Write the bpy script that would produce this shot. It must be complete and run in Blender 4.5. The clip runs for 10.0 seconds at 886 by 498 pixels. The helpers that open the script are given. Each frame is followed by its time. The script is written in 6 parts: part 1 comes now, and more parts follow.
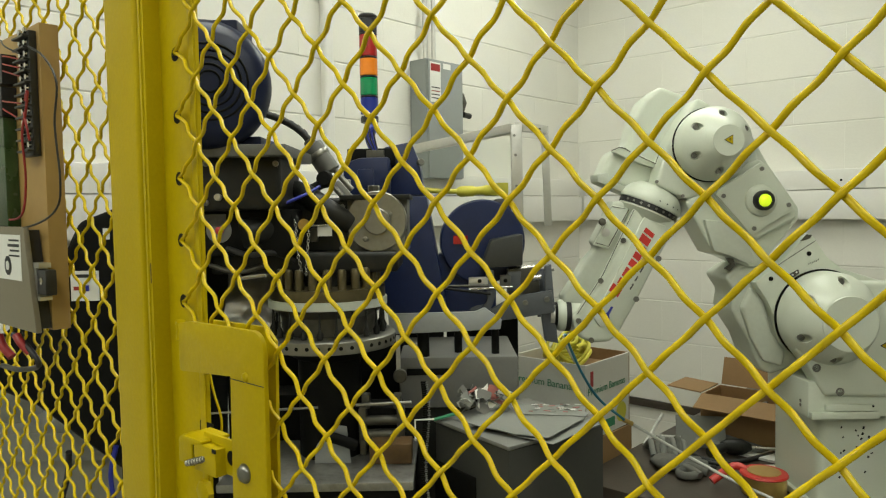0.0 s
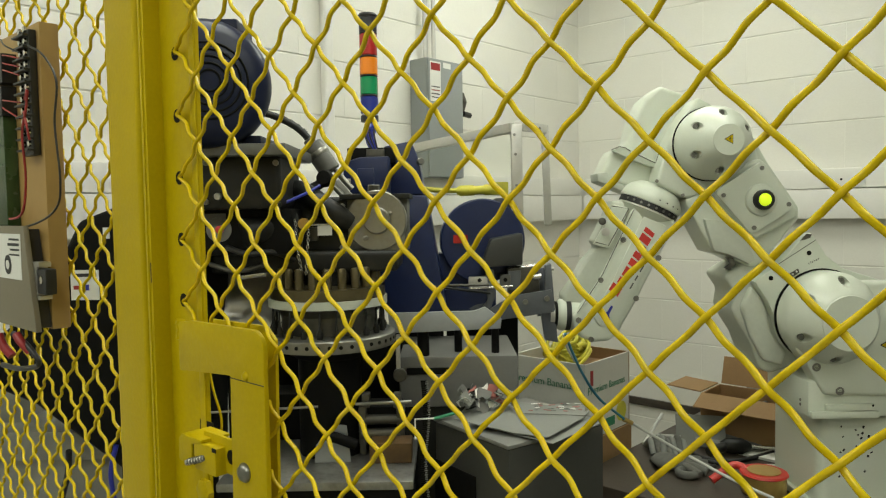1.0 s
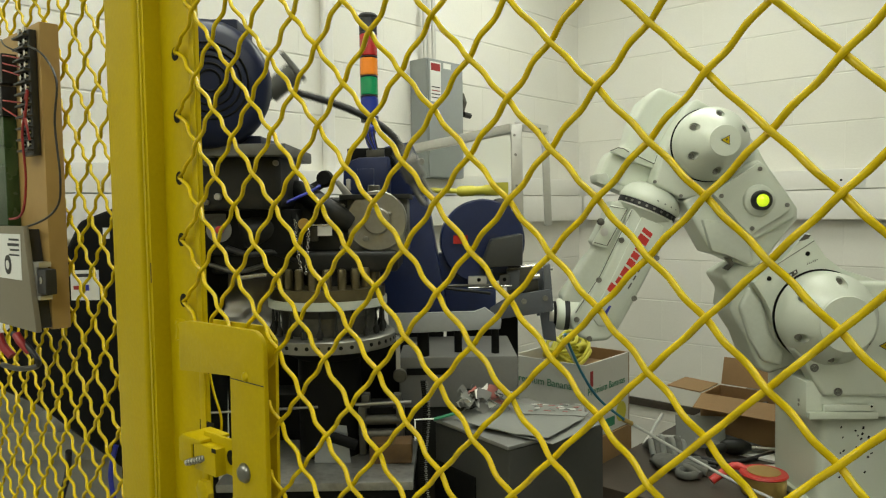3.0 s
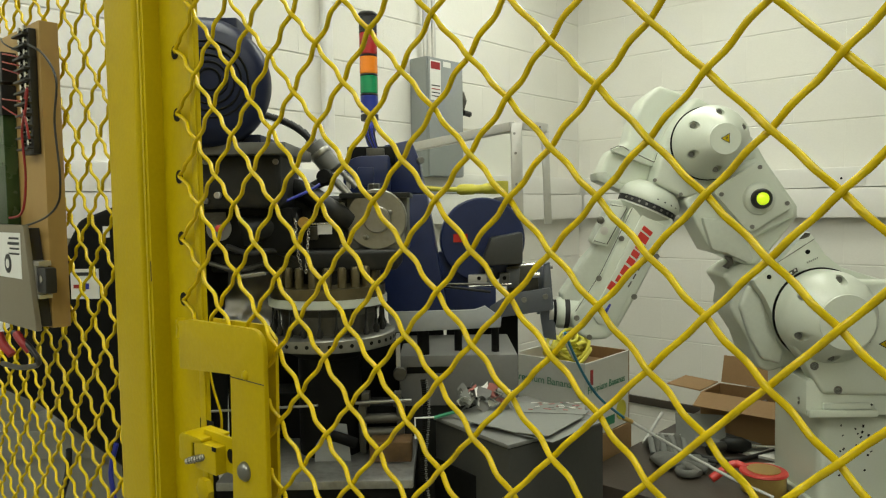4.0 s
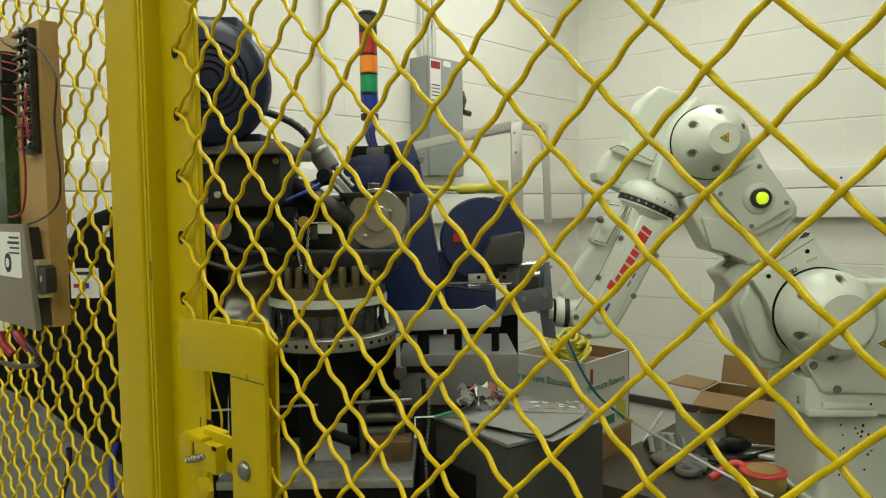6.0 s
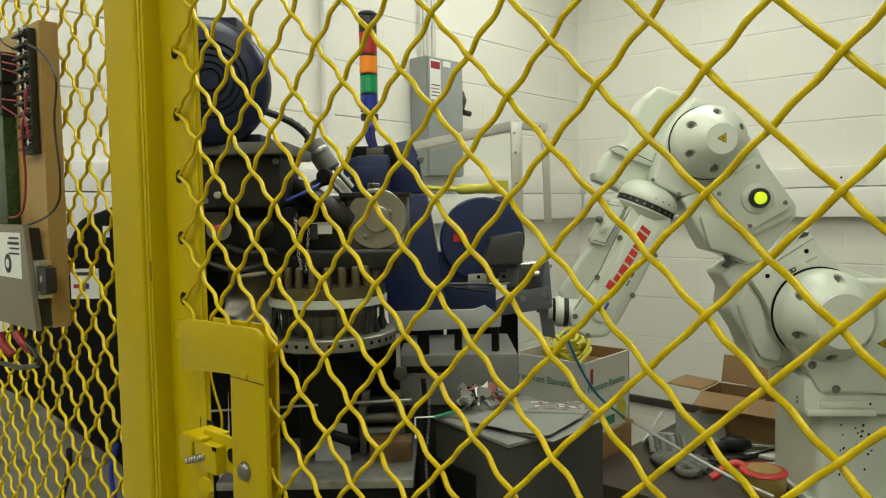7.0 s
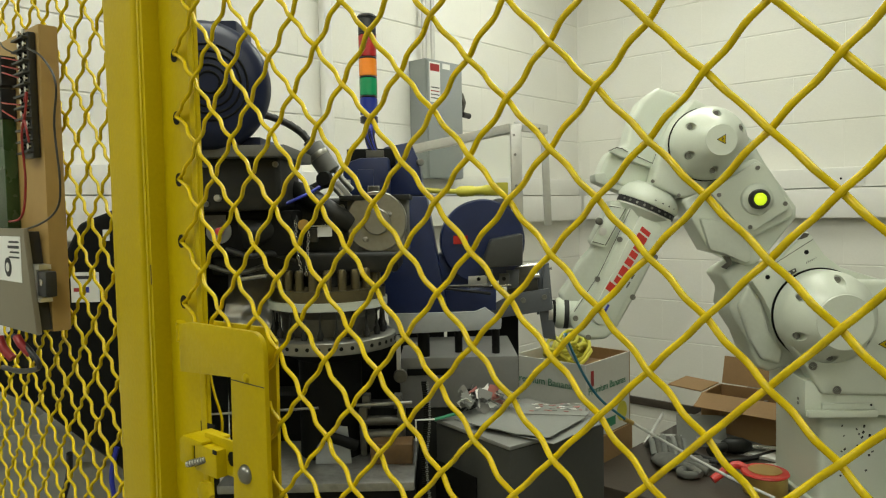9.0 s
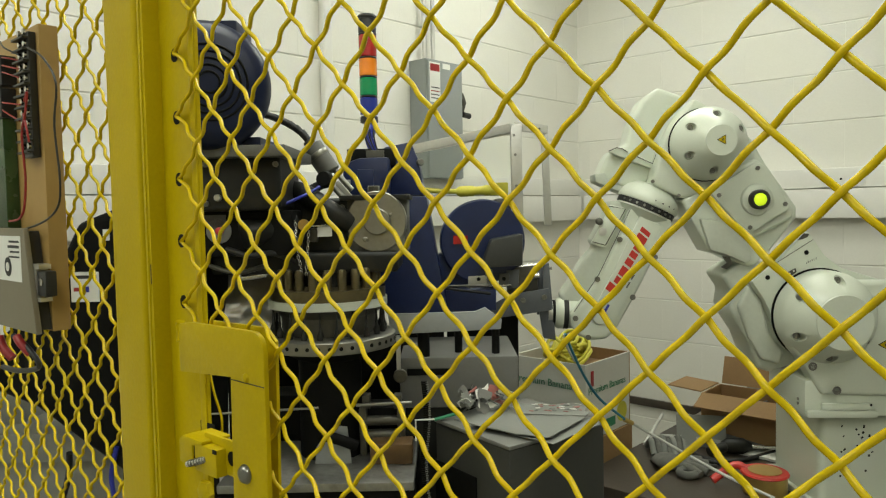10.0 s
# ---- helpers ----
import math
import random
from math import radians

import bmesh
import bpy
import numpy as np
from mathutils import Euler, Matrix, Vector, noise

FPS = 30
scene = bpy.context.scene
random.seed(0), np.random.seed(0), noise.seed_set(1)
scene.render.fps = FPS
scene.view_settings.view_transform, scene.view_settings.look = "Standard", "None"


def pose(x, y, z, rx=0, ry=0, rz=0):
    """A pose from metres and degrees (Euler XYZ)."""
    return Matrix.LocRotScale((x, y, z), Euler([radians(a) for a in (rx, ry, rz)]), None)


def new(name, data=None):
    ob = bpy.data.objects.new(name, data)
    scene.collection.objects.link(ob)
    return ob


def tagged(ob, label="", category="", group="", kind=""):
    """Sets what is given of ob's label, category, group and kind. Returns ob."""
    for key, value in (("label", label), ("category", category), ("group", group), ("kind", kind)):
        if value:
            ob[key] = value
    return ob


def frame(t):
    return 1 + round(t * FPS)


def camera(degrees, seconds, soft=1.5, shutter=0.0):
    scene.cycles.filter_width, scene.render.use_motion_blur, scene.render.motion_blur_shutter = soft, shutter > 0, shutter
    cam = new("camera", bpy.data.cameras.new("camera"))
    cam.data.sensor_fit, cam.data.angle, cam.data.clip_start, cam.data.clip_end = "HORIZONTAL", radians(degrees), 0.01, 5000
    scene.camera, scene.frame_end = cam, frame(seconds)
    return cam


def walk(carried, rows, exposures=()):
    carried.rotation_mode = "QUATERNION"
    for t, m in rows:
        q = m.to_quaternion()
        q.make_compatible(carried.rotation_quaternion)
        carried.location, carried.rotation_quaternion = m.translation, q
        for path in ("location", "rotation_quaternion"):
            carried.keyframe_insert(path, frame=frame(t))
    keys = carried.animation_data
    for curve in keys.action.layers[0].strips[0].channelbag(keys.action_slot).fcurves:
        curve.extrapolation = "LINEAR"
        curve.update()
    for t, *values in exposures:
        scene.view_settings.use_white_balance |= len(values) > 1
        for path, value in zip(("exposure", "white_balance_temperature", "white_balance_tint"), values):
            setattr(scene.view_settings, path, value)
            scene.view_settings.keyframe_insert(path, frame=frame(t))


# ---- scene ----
EYE = (0.0, 0.0, 1.6)
YAW = 42.256


def view(pitch, roll):
    """The camera's pose on its stand: only the tilt and the lean tremble a little."""
    turn = pose(0, 0, 0, 0, 0, YAW) @ pose(0, 0, 0, 90 + pitch) @ pose(0, 0, 0, 0, 0, roll)
    return Matrix.Translation(EYE) @ turn


cam = camera(62.61, 10.0, soft=1.2, shutter=0.9)
TREMBLE = [(0, 0, 0), (0.5, -0.06, 0.015), (1, -0.06, 0.015), (1.5, 0, 0), (2, 0.065, 0), (2.5, 0.03, 0.07),
           (4, -0.145, 0.025), (4.5, -0.07, 0.1), (5, -0.115, 0.05), (5.5, -0.18, 0.05), (7, -0.18, -0.015),
           (7.5, -0.083, -0.1), (8, -0.085, -0.18), (8.5, -0.04, -0.19), (9, 0.0, -0.22), (9.5, -0.06, -0.19),
           (10, 0, -0.17)]
walk(cam, [(t, view(-3.119 + dp, -0.919 + dr)) for t, dp, dr in TREMBLE])

# ---- light: closed room with ceiling troffers ----
world = bpy.data.worlds.new("world")
scene.world = world
world.use_nodes = True
world.node_tree.nodes["Background"].inputs[0].default_value = (0.8, 0.85, 0.8, 1)
world.node_tree.nodes["Background"].inputs[1].default_value = 0.02
LAMP_TINT = (0.905, 1.0, 0.87)
CELL_POWER, AISLE_POWER = 15.6, 10.9


# ---- materials ----
def mat(name, color, rough=0.5, metal=0.0, var=0.12, scale=6.0, fine=90.0, bump=0.1, spots=0.0, dirt=(0.08, 0.07, 0.05),
        island=0.0, coat=0.0, emit=0.0, spec=0.5):
    m = bpy.data.materials.new(name)
    m.use_nodes = True
    nt = m.node_tree
    b = nt.nodes["Principled BSDF"]
    tc = nt.nodes.new("ShaderNodeTexCoord")
    big, small = nt.nodes.new("ShaderNodeTexNoise"), nt.nodes.new("ShaderNodeTexNoise")
    big.inputs["Scale"].default_value, small.inputs["Scale"].default_value = scale, fine
    big.inputs["Detail"].default_value, small.inputs["Detail"].default_value = 6, 4
    for n in (big, small):
        nt.links.new(tc.outputs["Object"], n.inputs["Vector"])
    mix = nt.nodes.new("ShaderNodeMix")
    mix.data_type = "RGBA"
    mix.inputs[6].default_value = (*[c * (1 - var) for c in color], 1)
    mix.inputs[7].default_value = (*[min(1, c * (1 + var)) for c in color], 1)
    add = nt.nodes.new("ShaderNodeMath")
    add.operation = "MULTIPLY_ADD"
    add.inputs[1].default_value = 0.35
    nt.links.new(small.outputs["Fac"], add.inputs[0])
    sc = nt.nodes.new("ShaderNodeMath")
    sc.operation = "MULTIPLY"
    sc.inputs[1].default_value = 0.65
    nt.links.new(big.outputs["Fac"], sc.inputs[0])
    nt.links.new(sc.outputs[0], add.inputs[2])
    ramp = nt.nodes.new("ShaderNodeMapRange")
    ramp.inputs[1].default_value, ramp.inputs[2].default_value = 0.3, 0.7
    nt.links.new(add.outputs[0], ramp.inputs[0])
    nt.links.new(ramp.outputs[0], mix.inputs[0])
    out = mix.outputs[2]
    if spots:
        sp = nt.nodes.new("ShaderNodeTexNoise")
        sp.inputs["Scale"].default_value, sp.inputs["Detail"].default_value = scale * 2.3, 8
        nt.links.new(tc.outputs["Object"], sp.inputs["Vector"])
        r2 = nt.nodes.new("ShaderNodeMapRange")
        r2.inputs[1].default_value, r2.inputs[2].default_value = 0.58, 0.72
        r2.inputs[4].default_value = spots
        nt.links.new(sp.outputs["Fac"], r2.inputs[0])
        m2 = nt.nodes.new("ShaderNodeMix")
        m2.data_type = "RGBA"
        m2.inputs[7].default_value = (*dirt, 1)
        nt.links.new(r2.outputs[0], m2.inputs[0])
        nt.links.new(out, m2.inputs[6])
        out = m2.outputs[2]
    if island:
        oi = nt.nodes.new("ShaderNodeObjectInfo")
        hs = nt.nodes.new("ShaderNodeHueSaturation")
        mr = nt.nodes.new("ShaderNodeMapRange")
        mr.inputs[3].default_value, mr.inputs[4].default_value = 1 - island, 1 + island
        nt.links.new(oi.outputs["Random"], mr.inputs[0])
        nt.links.new(mr.outputs[0], hs.inputs["Value"])
        nt.links.new(out, hs.inputs["Color"])
        out = hs.outputs[0]
    nt.links.new(out, b.inputs["Base Color"])
    rr = nt.nodes.new("ShaderNodeMapRange")
    rr.inputs[3].default_value, rr.inputs[4].default_value = max(0.03, rough - 0.08), min(1, rough + 0.1)
    nt.links.new(big.outputs["Fac"], rr.inputs[0])
    nt.links.new(rr.outputs[0], b.inputs["Roughness"])
    b.inputs["Metallic"].default_value = metal
    b.inputs["Specular IOR Level"].default_value = spec
    b.inputs["Coat Weight"].default_value = coat
    if bump:
        bp = nt.nodes.new("ShaderNodeBump")
        bp.inputs["Strength"].default_value, bp.inputs["Distance"].default_value = bump, 0.002
        nt.links.new(small.outputs["Fac"], bp.inputs["Height"])
        nt.links.new(bp.outputs[0], b.inputs["Normal"])
    if emit:
        b.inputs["Emission Color"].default_value = (*color, 1)
        b.inputs["Emission Strength"].default_value = emit
    return m


def glass(name, color, rough=0.02):
    m = bpy.data.materials.new(name)
    m.use_nodes = True
    b = m.node_tree.nodes["Principled BSDF"]
    b.inputs["Base Color"].default_value = (*color, 1)
    b.inputs["Transmission Weight"].default_value = 1
    b.inputs["Roughness"].default_value, b.inputs["IOR"].default_value = rough, 1.12
    return m


YELLOW = mat("yellow_enamel", (0.46, 0.34, 0.001), 0.4, var=0.1, scale=5, fine=260, bump=0.12, spots=0.12, dirt=(0.3, 0.19, 0.01), spec=0.14)
YELLOW_WIRE = mat("yellow_wire_coat", (0.59, 0.43, 0.002), 0.2, var=0.14, scale=30, fine=400, bump=0.12, spots=0.16, dirt=(0.25, 0.15, 0.02), coat=0.0, spec=0.3)
BLOCK = mat("painted_block", (0.76, 0.75, 0.68), 0.55, var=0.035, scale=3, fine=140, bump=0.3, island=0.012)
MORTAR = mat("painted_mortar", (0.74, 0.73, 0.665), 0.7, var=0.05, bump=0.3)
RACEWAY = mat("painted_raceway", (0.76, 0.75, 0.7), 0.45, var=0.03, bump=0.05)
CEILING = mat("ceiling_tile", (0.75, 0.74, 0.7), 0.8, var=0.05, bump=0.3)
CONCRETE = mat("concrete_floor", (0.33, 0.32, 0.29), 0.6, var=0.15, scale=2, bump=0.2, spots=0.3)
TUBE = mat("lamp_diffuser", (1.0, 0.98, 0.86), 0.5, var=0.0, bump=0, emit=5.0)
WOOD = mat("board_plywood", (0.38, 0.24, 0.075), 0.5, var=0.12, scale=4, fine=60, bump=0.1, spots=0.15, dirt=(0.25, 0.13, 0.05))
BLACK = mat("black_plastic", (0.018, 0.018, 0.018), 0.4, var=0.2, bump=0.05)
RUBBER = mat("black_rubber", (0.012, 0.012, 0.012), 0.55, var=0.2, bump=0.1)
FADED = mat("faded_red_print", (0.32, 0.11, 0.09), 0.6, var=0.15, bump=0)
RED = mat("red_insulation", (0.3, 0.022, 0.022), 0.4, var=0.1, bump=0)
GREEN_PCB = mat("green_display", (0.03, 0.06, 0.02), 0.25, var=0.25, scale=30, bump=0.05)
GREY_BOX = mat("putty_plastic", (0.19, 0.165, 0.11), 0.5, var=0.05, bump=0.08)
LABEL = mat("white_label", (0.75, 0.75, 0.7), 0.5, var=0.03, bump=0)
INK = mat("dark_ink", (0.02, 0.02, 0.02), 0.6, var=0, bump=0)
CHROME = mat("bright_steel", (0.62, 0.61, 0.57), 0.22, metal=1.0, var=0.1, scale=20, bump=0.05)
STEEL = mat("machined_steel", (0.29, 0.285, 0.25), 0.36, metal=0.9, var=0.15, scale=12, bump=0.12, spots=0.2, dirt=(0.12, 0.1, 0.07))
DULL = mat("dull_tool_steel", (0.1, 0.096, 0.08), 0.4, metal=0.7, var=0.25, scale=14, bump=0.2, spots=0.3)
BRONZE = mat("oiled_bronze", (0.12, 0.098, 0.05), 0.33, metal=0.75, var=0.25, scale=20, bump=0.15, spots=0.3)
DARK = mat("dark_machine_paint", (0.01, 0.0105, 0.009), 0.45, var=0.35, scale=7, bump=0.25, spots=0.4, dirt=(0.045, 0.04, 0.03), spec=0.32)
# Near-black for black parts, and for shade painted into holes and voids.
DARKER = mat("black_and_void_shade", (0.005, 0.005, 0.0045), 0.6, var=0.3, scale=7, bump=0.2, spec=0.12)
GREY_CAST = mat("grey_cast_paint", (0.1, 0.1, 0.088), 0.45, var=0.15, scale=8, bump=0.2, spots=0.25)
BLUE = mat("navy_machine_paint", (0.009, 0.018, 0.07), 0.36, var=0.2, scale=6, bump=0.15, spots=0.2, dirt=(0.02, 0.025, 0.05))
NAVY = mat("dark_blue_motor_paint", (0.004, 0.008, 0.03), 0.34, var=0.25, scale=8, bump=0.12, spec=0.3)
CABINET = mat("charcoal_steel_cabinet", (0.037, 0.038, 0.034), 0.45, var=0.15, scale=4, bump=0.1, spots=0.2)
GREYTOP = mat("grey_painted_steel", (0.15, 0.15, 0.138), 0.4, var=0.12, scale=5, bump=0.1, spots=0.2)
ALU = mat("aluminium_extrusion", (0.58, 0.57, 0.53), 0.38, metal=0.75, var=0.08, scale=9, bump=0.08)
ALU_PLATE = mat("brushed_aluminium_plate", (0.34, 0.36, 0.37), 0.45, metal=0.5, var=0.08, scale=9, bump=0.1)
SWITCHBOX = mat("grey_switch_enamel", (0.27, 0.29, 0.28), 0.4, var=0.05, bump=0.08)
ROBOT = mat("robot_white_enamel", (0.61, 0.65, 0.55), 0.32, var=0.04, scale=5, fine=200, bump=0.06, spots=0.08, dirt=(0.4, 0.39, 0.3), coat=0.15)
# ROBOT's colour at about 0.82, rougher and uncoated; also on the press band.
ROBOT_DULL = mat("robot_white_muted", (0.5, 0.53, 0.45), 0.45, var=0.08, bump=0.1)
BOLT = mat("bolt_steel", (0.24, 0.235, 0.21), 0.35, metal=0.9, var=0.2, bump=0.1)
CARD = mat("brown_cardboard", (0.31, 0.185, 0.08), 0.75, var=0.08, scale=5, bump=0.15)
CARD_IN = mat("inner_cardboard", (0.27, 0.16, 0.07), 0.8, var=0.1, scale=5, bump=0.15)
WHITECARD = mat("white_printed_card", (0.62, 0.62, 0.57), 0.6, var=0.06, scale=8, bump=0.1, spots=0.15, dirt=(0.4, 0.38, 0.3))
TABLETOP = mat("brown_bench_top", (0.046, 0.035, 0.025), 0.45, var=0.25, scale=6, bump=0.15, spots=0.3, dirt=(0.05, 0.045, 0.04))
PAPER = mat("paper_sheet", (0.2, 0.205, 0.185), 0.65, var=0.06, scale=10, bump=0.1)
GREENINK = mat("green_print", (0.03, 0.2, 0.1), 0.6, var=0.05, bump=0)
YELLOWCORD = mat("yellow_cord", (0.6, 0.55, 0.05), 0.45, var=0.1, bump=0.1)
BLUEHOSE = mat("teal_air_hose", (0.02, 0.16, 0.24), 0.35, var=0.1, bump=0)
BLUETUBE = mat("blue_air_tube", (0.02, 0.03, 0.3), 0.35, var=0.1, bump=0)
CLEARHOSE = mat("pale_clear_tube", (0.58, 0.59, 0.55), 0.25, var=0.08, bump=0)
BRASS = mat("brass_fitting", (0.6, 0.42, 0.14), 0.3, metal=0.9, var=0.1, bump=0)
REDPL = mat("red_plastic", (0.55, 0.035, 0.025), 0.35, var=0.08, bump=0)
LENS_RED = mat("red_lens", (0.4, 0.015, 0.012), 0.25, var=0.08, fine=300, bump=0.2, coat=0.4)
LENS_AMBER = mat("amber_lens", (0.85, 0.24, 0.01), 0.25, var=0.08, fine=300, bump=0.2, coat=0.4)
LENS_GREEN = mat("green_lens", (0.0, 0.26, 0.09), 0.25, var=0.08, fine=300, bump=0.2, coat=0.4)
LENS_BLUE = mat("blue_lens", (0.012, 0.03, 0.26), 0.25, var=0.08, fine=300, bump=0.2, coat=0.4)
LIME = mat("lit_lime_lamp", (0.62, 0.85, 0.02), 0.3, var=0.25, scale=60, bump=0, emit=0.7)
BENCH = mat("grey_bench_enamel", (0.27, 0.27, 0.235), 0.5, var=0.1, scale=5, bump=0.1, spots=0.2)
GRIP = mat("blue_grey_tool_steel", (0.12, 0.13, 0.145), 0.4, metal=0.4, var=0.12, scale=12, bump=0.1, spots=0.2)
GLOVE = mat("grey_cloth_glove", (0.12, 0.12, 0.105), 0.85, var=0.25, scale=30, bump=0.5)
AMBER_BLOCK = mat("oiled_amber_wood", (0.1, 0.055, 0.02), 0.35, var=0.3, scale=25, bump=0.15, spots=0.3)
PRESS_PLATE = mat("scratched_press_plate", (0.3, 0.3, 0.28), 0.33, metal=0.75, var=0.3, scale=16, bump=0.2, spots=0.35)
POLY = glass("clear_guard_sheet", (0.97, 0.99, 0.97))

# ---- building helpers ----
WORLD = Matrix.Identity(4)
CELL = Matrix.Translation((0, 0, 0)) @ pose(0, 0, 0, 0, 0, YAW)  # the work cell's machines stand askew to the walls
ORIGIN = {}


def thing(name, at, label, category, group="", frame_=CELL):
    ob = new(name)
    ob.empty_display_size = 0.05
    ob.matrix_basis = frame_ @ Matrix.Translation(at)
    ORIGIN[ob.name] = Vector(at)
    return tagged(ob, label, category, group)


def part(name, bm, material, parent, label="", bevel=0.0, seg=2, angle=32, sharp=38):
    if bevel:
        edges = [e for e in bm.edges if len(e.link_faces) == 2 and e.calc_face_angle(0) > radians(angle)]
        bmesh.ops.bevel(bm, geom=edges, offset=bevel, segments=seg, profile=0.6, affect="EDGES", clamp_overlap=True)
    me = bpy.data.meshes.new(name)
    o = ORIGIN.get(parent.name, Vector()) if parent else Vector()
    bmesh.ops.translate(bm, vec=-o, verts=bm.verts)
    bm.to_mesh(me)
    bm.free()
    me.materials.append(material)
    me.polygons.foreach_set("use_smooth", [True] * len(me.polygons))
    me.set_sharp_from_angle(angle=radians(sharp))
    ob = new(name, me)
    ob.parent = parent
    ORIGIN[ob.name] = o
    if label:
        tagged(ob, label)
    return ob


def box(c, s, m=None, bm=None):
    bm = bm or bmesh.new()
    t = Matrix.Translation(c) @ (m or Matrix.Identity(4)) @ Matrix.Diagonal((*s, 1))
    bmesh.ops.create_cube(bm, size=1, matrix=t)
    return bm


def span(a, b, bm=None):
    """A box between two corners."""
    a, b = Vector(a), Vector(b)
    return box((a + b) / 2, [max(abs(v), 1e-4) for v in (b - a)], bm=bm)


def cyl(a, b, r, r2=None, n=24, bm=None, caps=True):
    bm = bm or bmesh.new()
    a, b = Vector(a), Vector(b)
    d = b - a
    q = d.to_track_quat("Z", "Y").to_matrix().to_4x4()
    bmesh.ops.create_cone(bm, cap_ends=caps, segments=n, radius1=r, radius2=r if r2 is None else r2, depth=d.length,
                          matrix=Matrix.Translation((a + b) / 2) @ q)
    return bm


def lathe(profile, at, axis=(0, 0, 1), n=32, bm=None):
    """Revolves rows of (radius, height) about an axis through at."""
    bm = bm or bmesh.new()
    q = Vector(axis).to_track_quat("Z", "Y").to_matrix().to_4x4()
    m = Matrix.Translation(at) @ q
    rings = []
    for r, h in profile:
        rings.append([bm.verts.new(m @ Vector((r * math.cos(2 * math.pi * i / n), r * math.sin(2 * math.pi * i / n), h))) for i in range(n)])
    for a, b in zip(rings, rings[1:]):
        for i in range(n):
            bm.faces.new((a[i], a[(i + 1) % n], b[(i + 1) % n], b[i]))
    bm.faces.new(list(reversed(rings[0])))
    bm.faces.new(rings[-1])
    return bm


def prism(outline, y0, y1, bm=None, axis="y"):
    """Extrudes an (x, z) outline from y0 to y1."""
    bm = bm or bmesh.new()
    a = [bm.verts.new((x, y0, z)) for x, z in outline]
    b = [bm.verts.new((x, y1, z)) for x, z in outline]
    n = len(outline)
    bm.faces.new(a)
    bm.faces.new(list(reversed(b)))
    for i in range(n):
        bm.faces.new((a[i], b[i], b[(i + 1) % n], a[(i + 1) % n]))
    bmesh.ops.recalc_face_normals(bm, faces=bm.faces)
    return bm


def smooth_path(points, n=6):
    """A rounded path through the points (Catmull-Rom)."""
    p = [Vector(v) for v in points]
    p = [2 * p[0] - p[1]] + p + [2 * p[-1] - p[-2]]
    out = []
    for i in range(1, len(p) - 2):
        for k in range(n):
            t = k / n
            out.append(0.5 * ((2 * p[i]) + (p[i + 1] - p[i - 1]) * t + (2 * p[i - 1] - 5 * p[i] + 4 * p[i + 1] - p[i + 2]) * t * t
                              + (3 * p[i] - p[i - 1] - 3 * p[i + 1] + p[i + 2]) * t ** 3))
    out.append(p[-2])
    return out


def tube(path, r, n=8, bm=None):
    bm = bm or bmesh.new()
    rings, up = [], Vector((0.13, 0.31, 0.94))
    for i, c in enumerate(path):
        c = Vector(c)
        d = (Vector(path[min(i + 1, len(path) - 1)]) - Vector(path[max(i - 1, 0)])).normalized()
        s = d.cross(up)
        if s.length < 1e-3:
            s = d.cross(Vector((1, 0, 0)))
        s.normalize()
        u = s.cross(d)
        rings.append([bm.verts.new(c + r * (math.cos(2 * math.pi * k / n) * s + math.sin(2 * math.pi * k / n) * u)) for k in range(n)])
    for a, b in zip(rings, rings[1:]):
        for k in range(n):
            bm.faces.new((a[k], a[(k + 1) % n], b[(k + 1) % n], b[k]))
    bm.faces.new(list(reversed(rings[0])))
    bm.faces.new(rings[-1])
    bmesh.ops.recalc_face_normals(bm, faces=bm.faces)
    return bm


def structure(name, bm, material, label, bevel=0.0):
    return tagged(part(name, bm, material, None, "", bevel), label, name.split("_")[0], "", "structure")


# ---- the room ----
WALL_X, WALL_Y, TOP = -2.102, 3.408, 3.05
COURSE, JOINT = 0.2032, 1.942
structure("floor", span((WALL_X - 0.2, -3.0, -0.1), (3.2, WALL_Y + 0.2, 0)), CONCRETE, "worn grey concrete workshop floor")
structure("ceiling", span((WALL_X - 0.2, -3.0, TOP), (3.2, WALL_Y + 0.2, TOP + 0.1)), CEILING, "plain white ceiling over the work cell")
wall_back = structure("wall_back", span((WALL_X - 0.2, -3.0, 0), (WALL_X - 0.0035, WALL_Y + 0.2, TOP)), MORTAR, "cream painted concrete block wall with recessed joints")
wall_side = structure("wall_side", span((WALL_X - 0.0035, WALL_Y + 0.0035, 0), (3.2, WALL_Y + 0.2, TOP)), MORTAR, "cream painted concrete block wall beside the robot")
structure("wall_near", span((WALL_X - 0.2, -3.2, 0), (3.2, -3.0, TOP)), RACEWAY, "plain cream wall on the aisle side")
structure("wall_far", span((3.2, -3.2, 0), (3.4, WALL_Y + 0.2, TOP)), RACEWAY, "plain cream wall closing the room")


def troffer(x, y, power):
    t = thing("ceiling_light", (x, y, TOP - 0.05), "white fluorescent ceiling troffer, switched on", "ceiling light", "ceiling lights", WORLD)
    f = span((x - 0.62, y - 0.32, TOP - 0.05), (x + 0.62, y + 0.32, TOP - 0.002))
    part("frame", f, RACEWAY, t, bevel=0.004)
    part("diffuser", span((x - 0.58, y - 0.28, TOP - 0.056), (x + 0.58, y + 0.28, TOP - 0.05)), TUBE, t, "glowing diffuser")
    la = bpy.data.lights.new("troffer_lamp", "AREA")
    la.shape, la.size, la.size_y, la.energy, la.color = "RECTANGLE", 1.16, 0.56, power, LAMP_TINT
    lo = new("troffer_lamp", la)
    lo.matrix_basis = pose(x, y, TOP - 0.06)


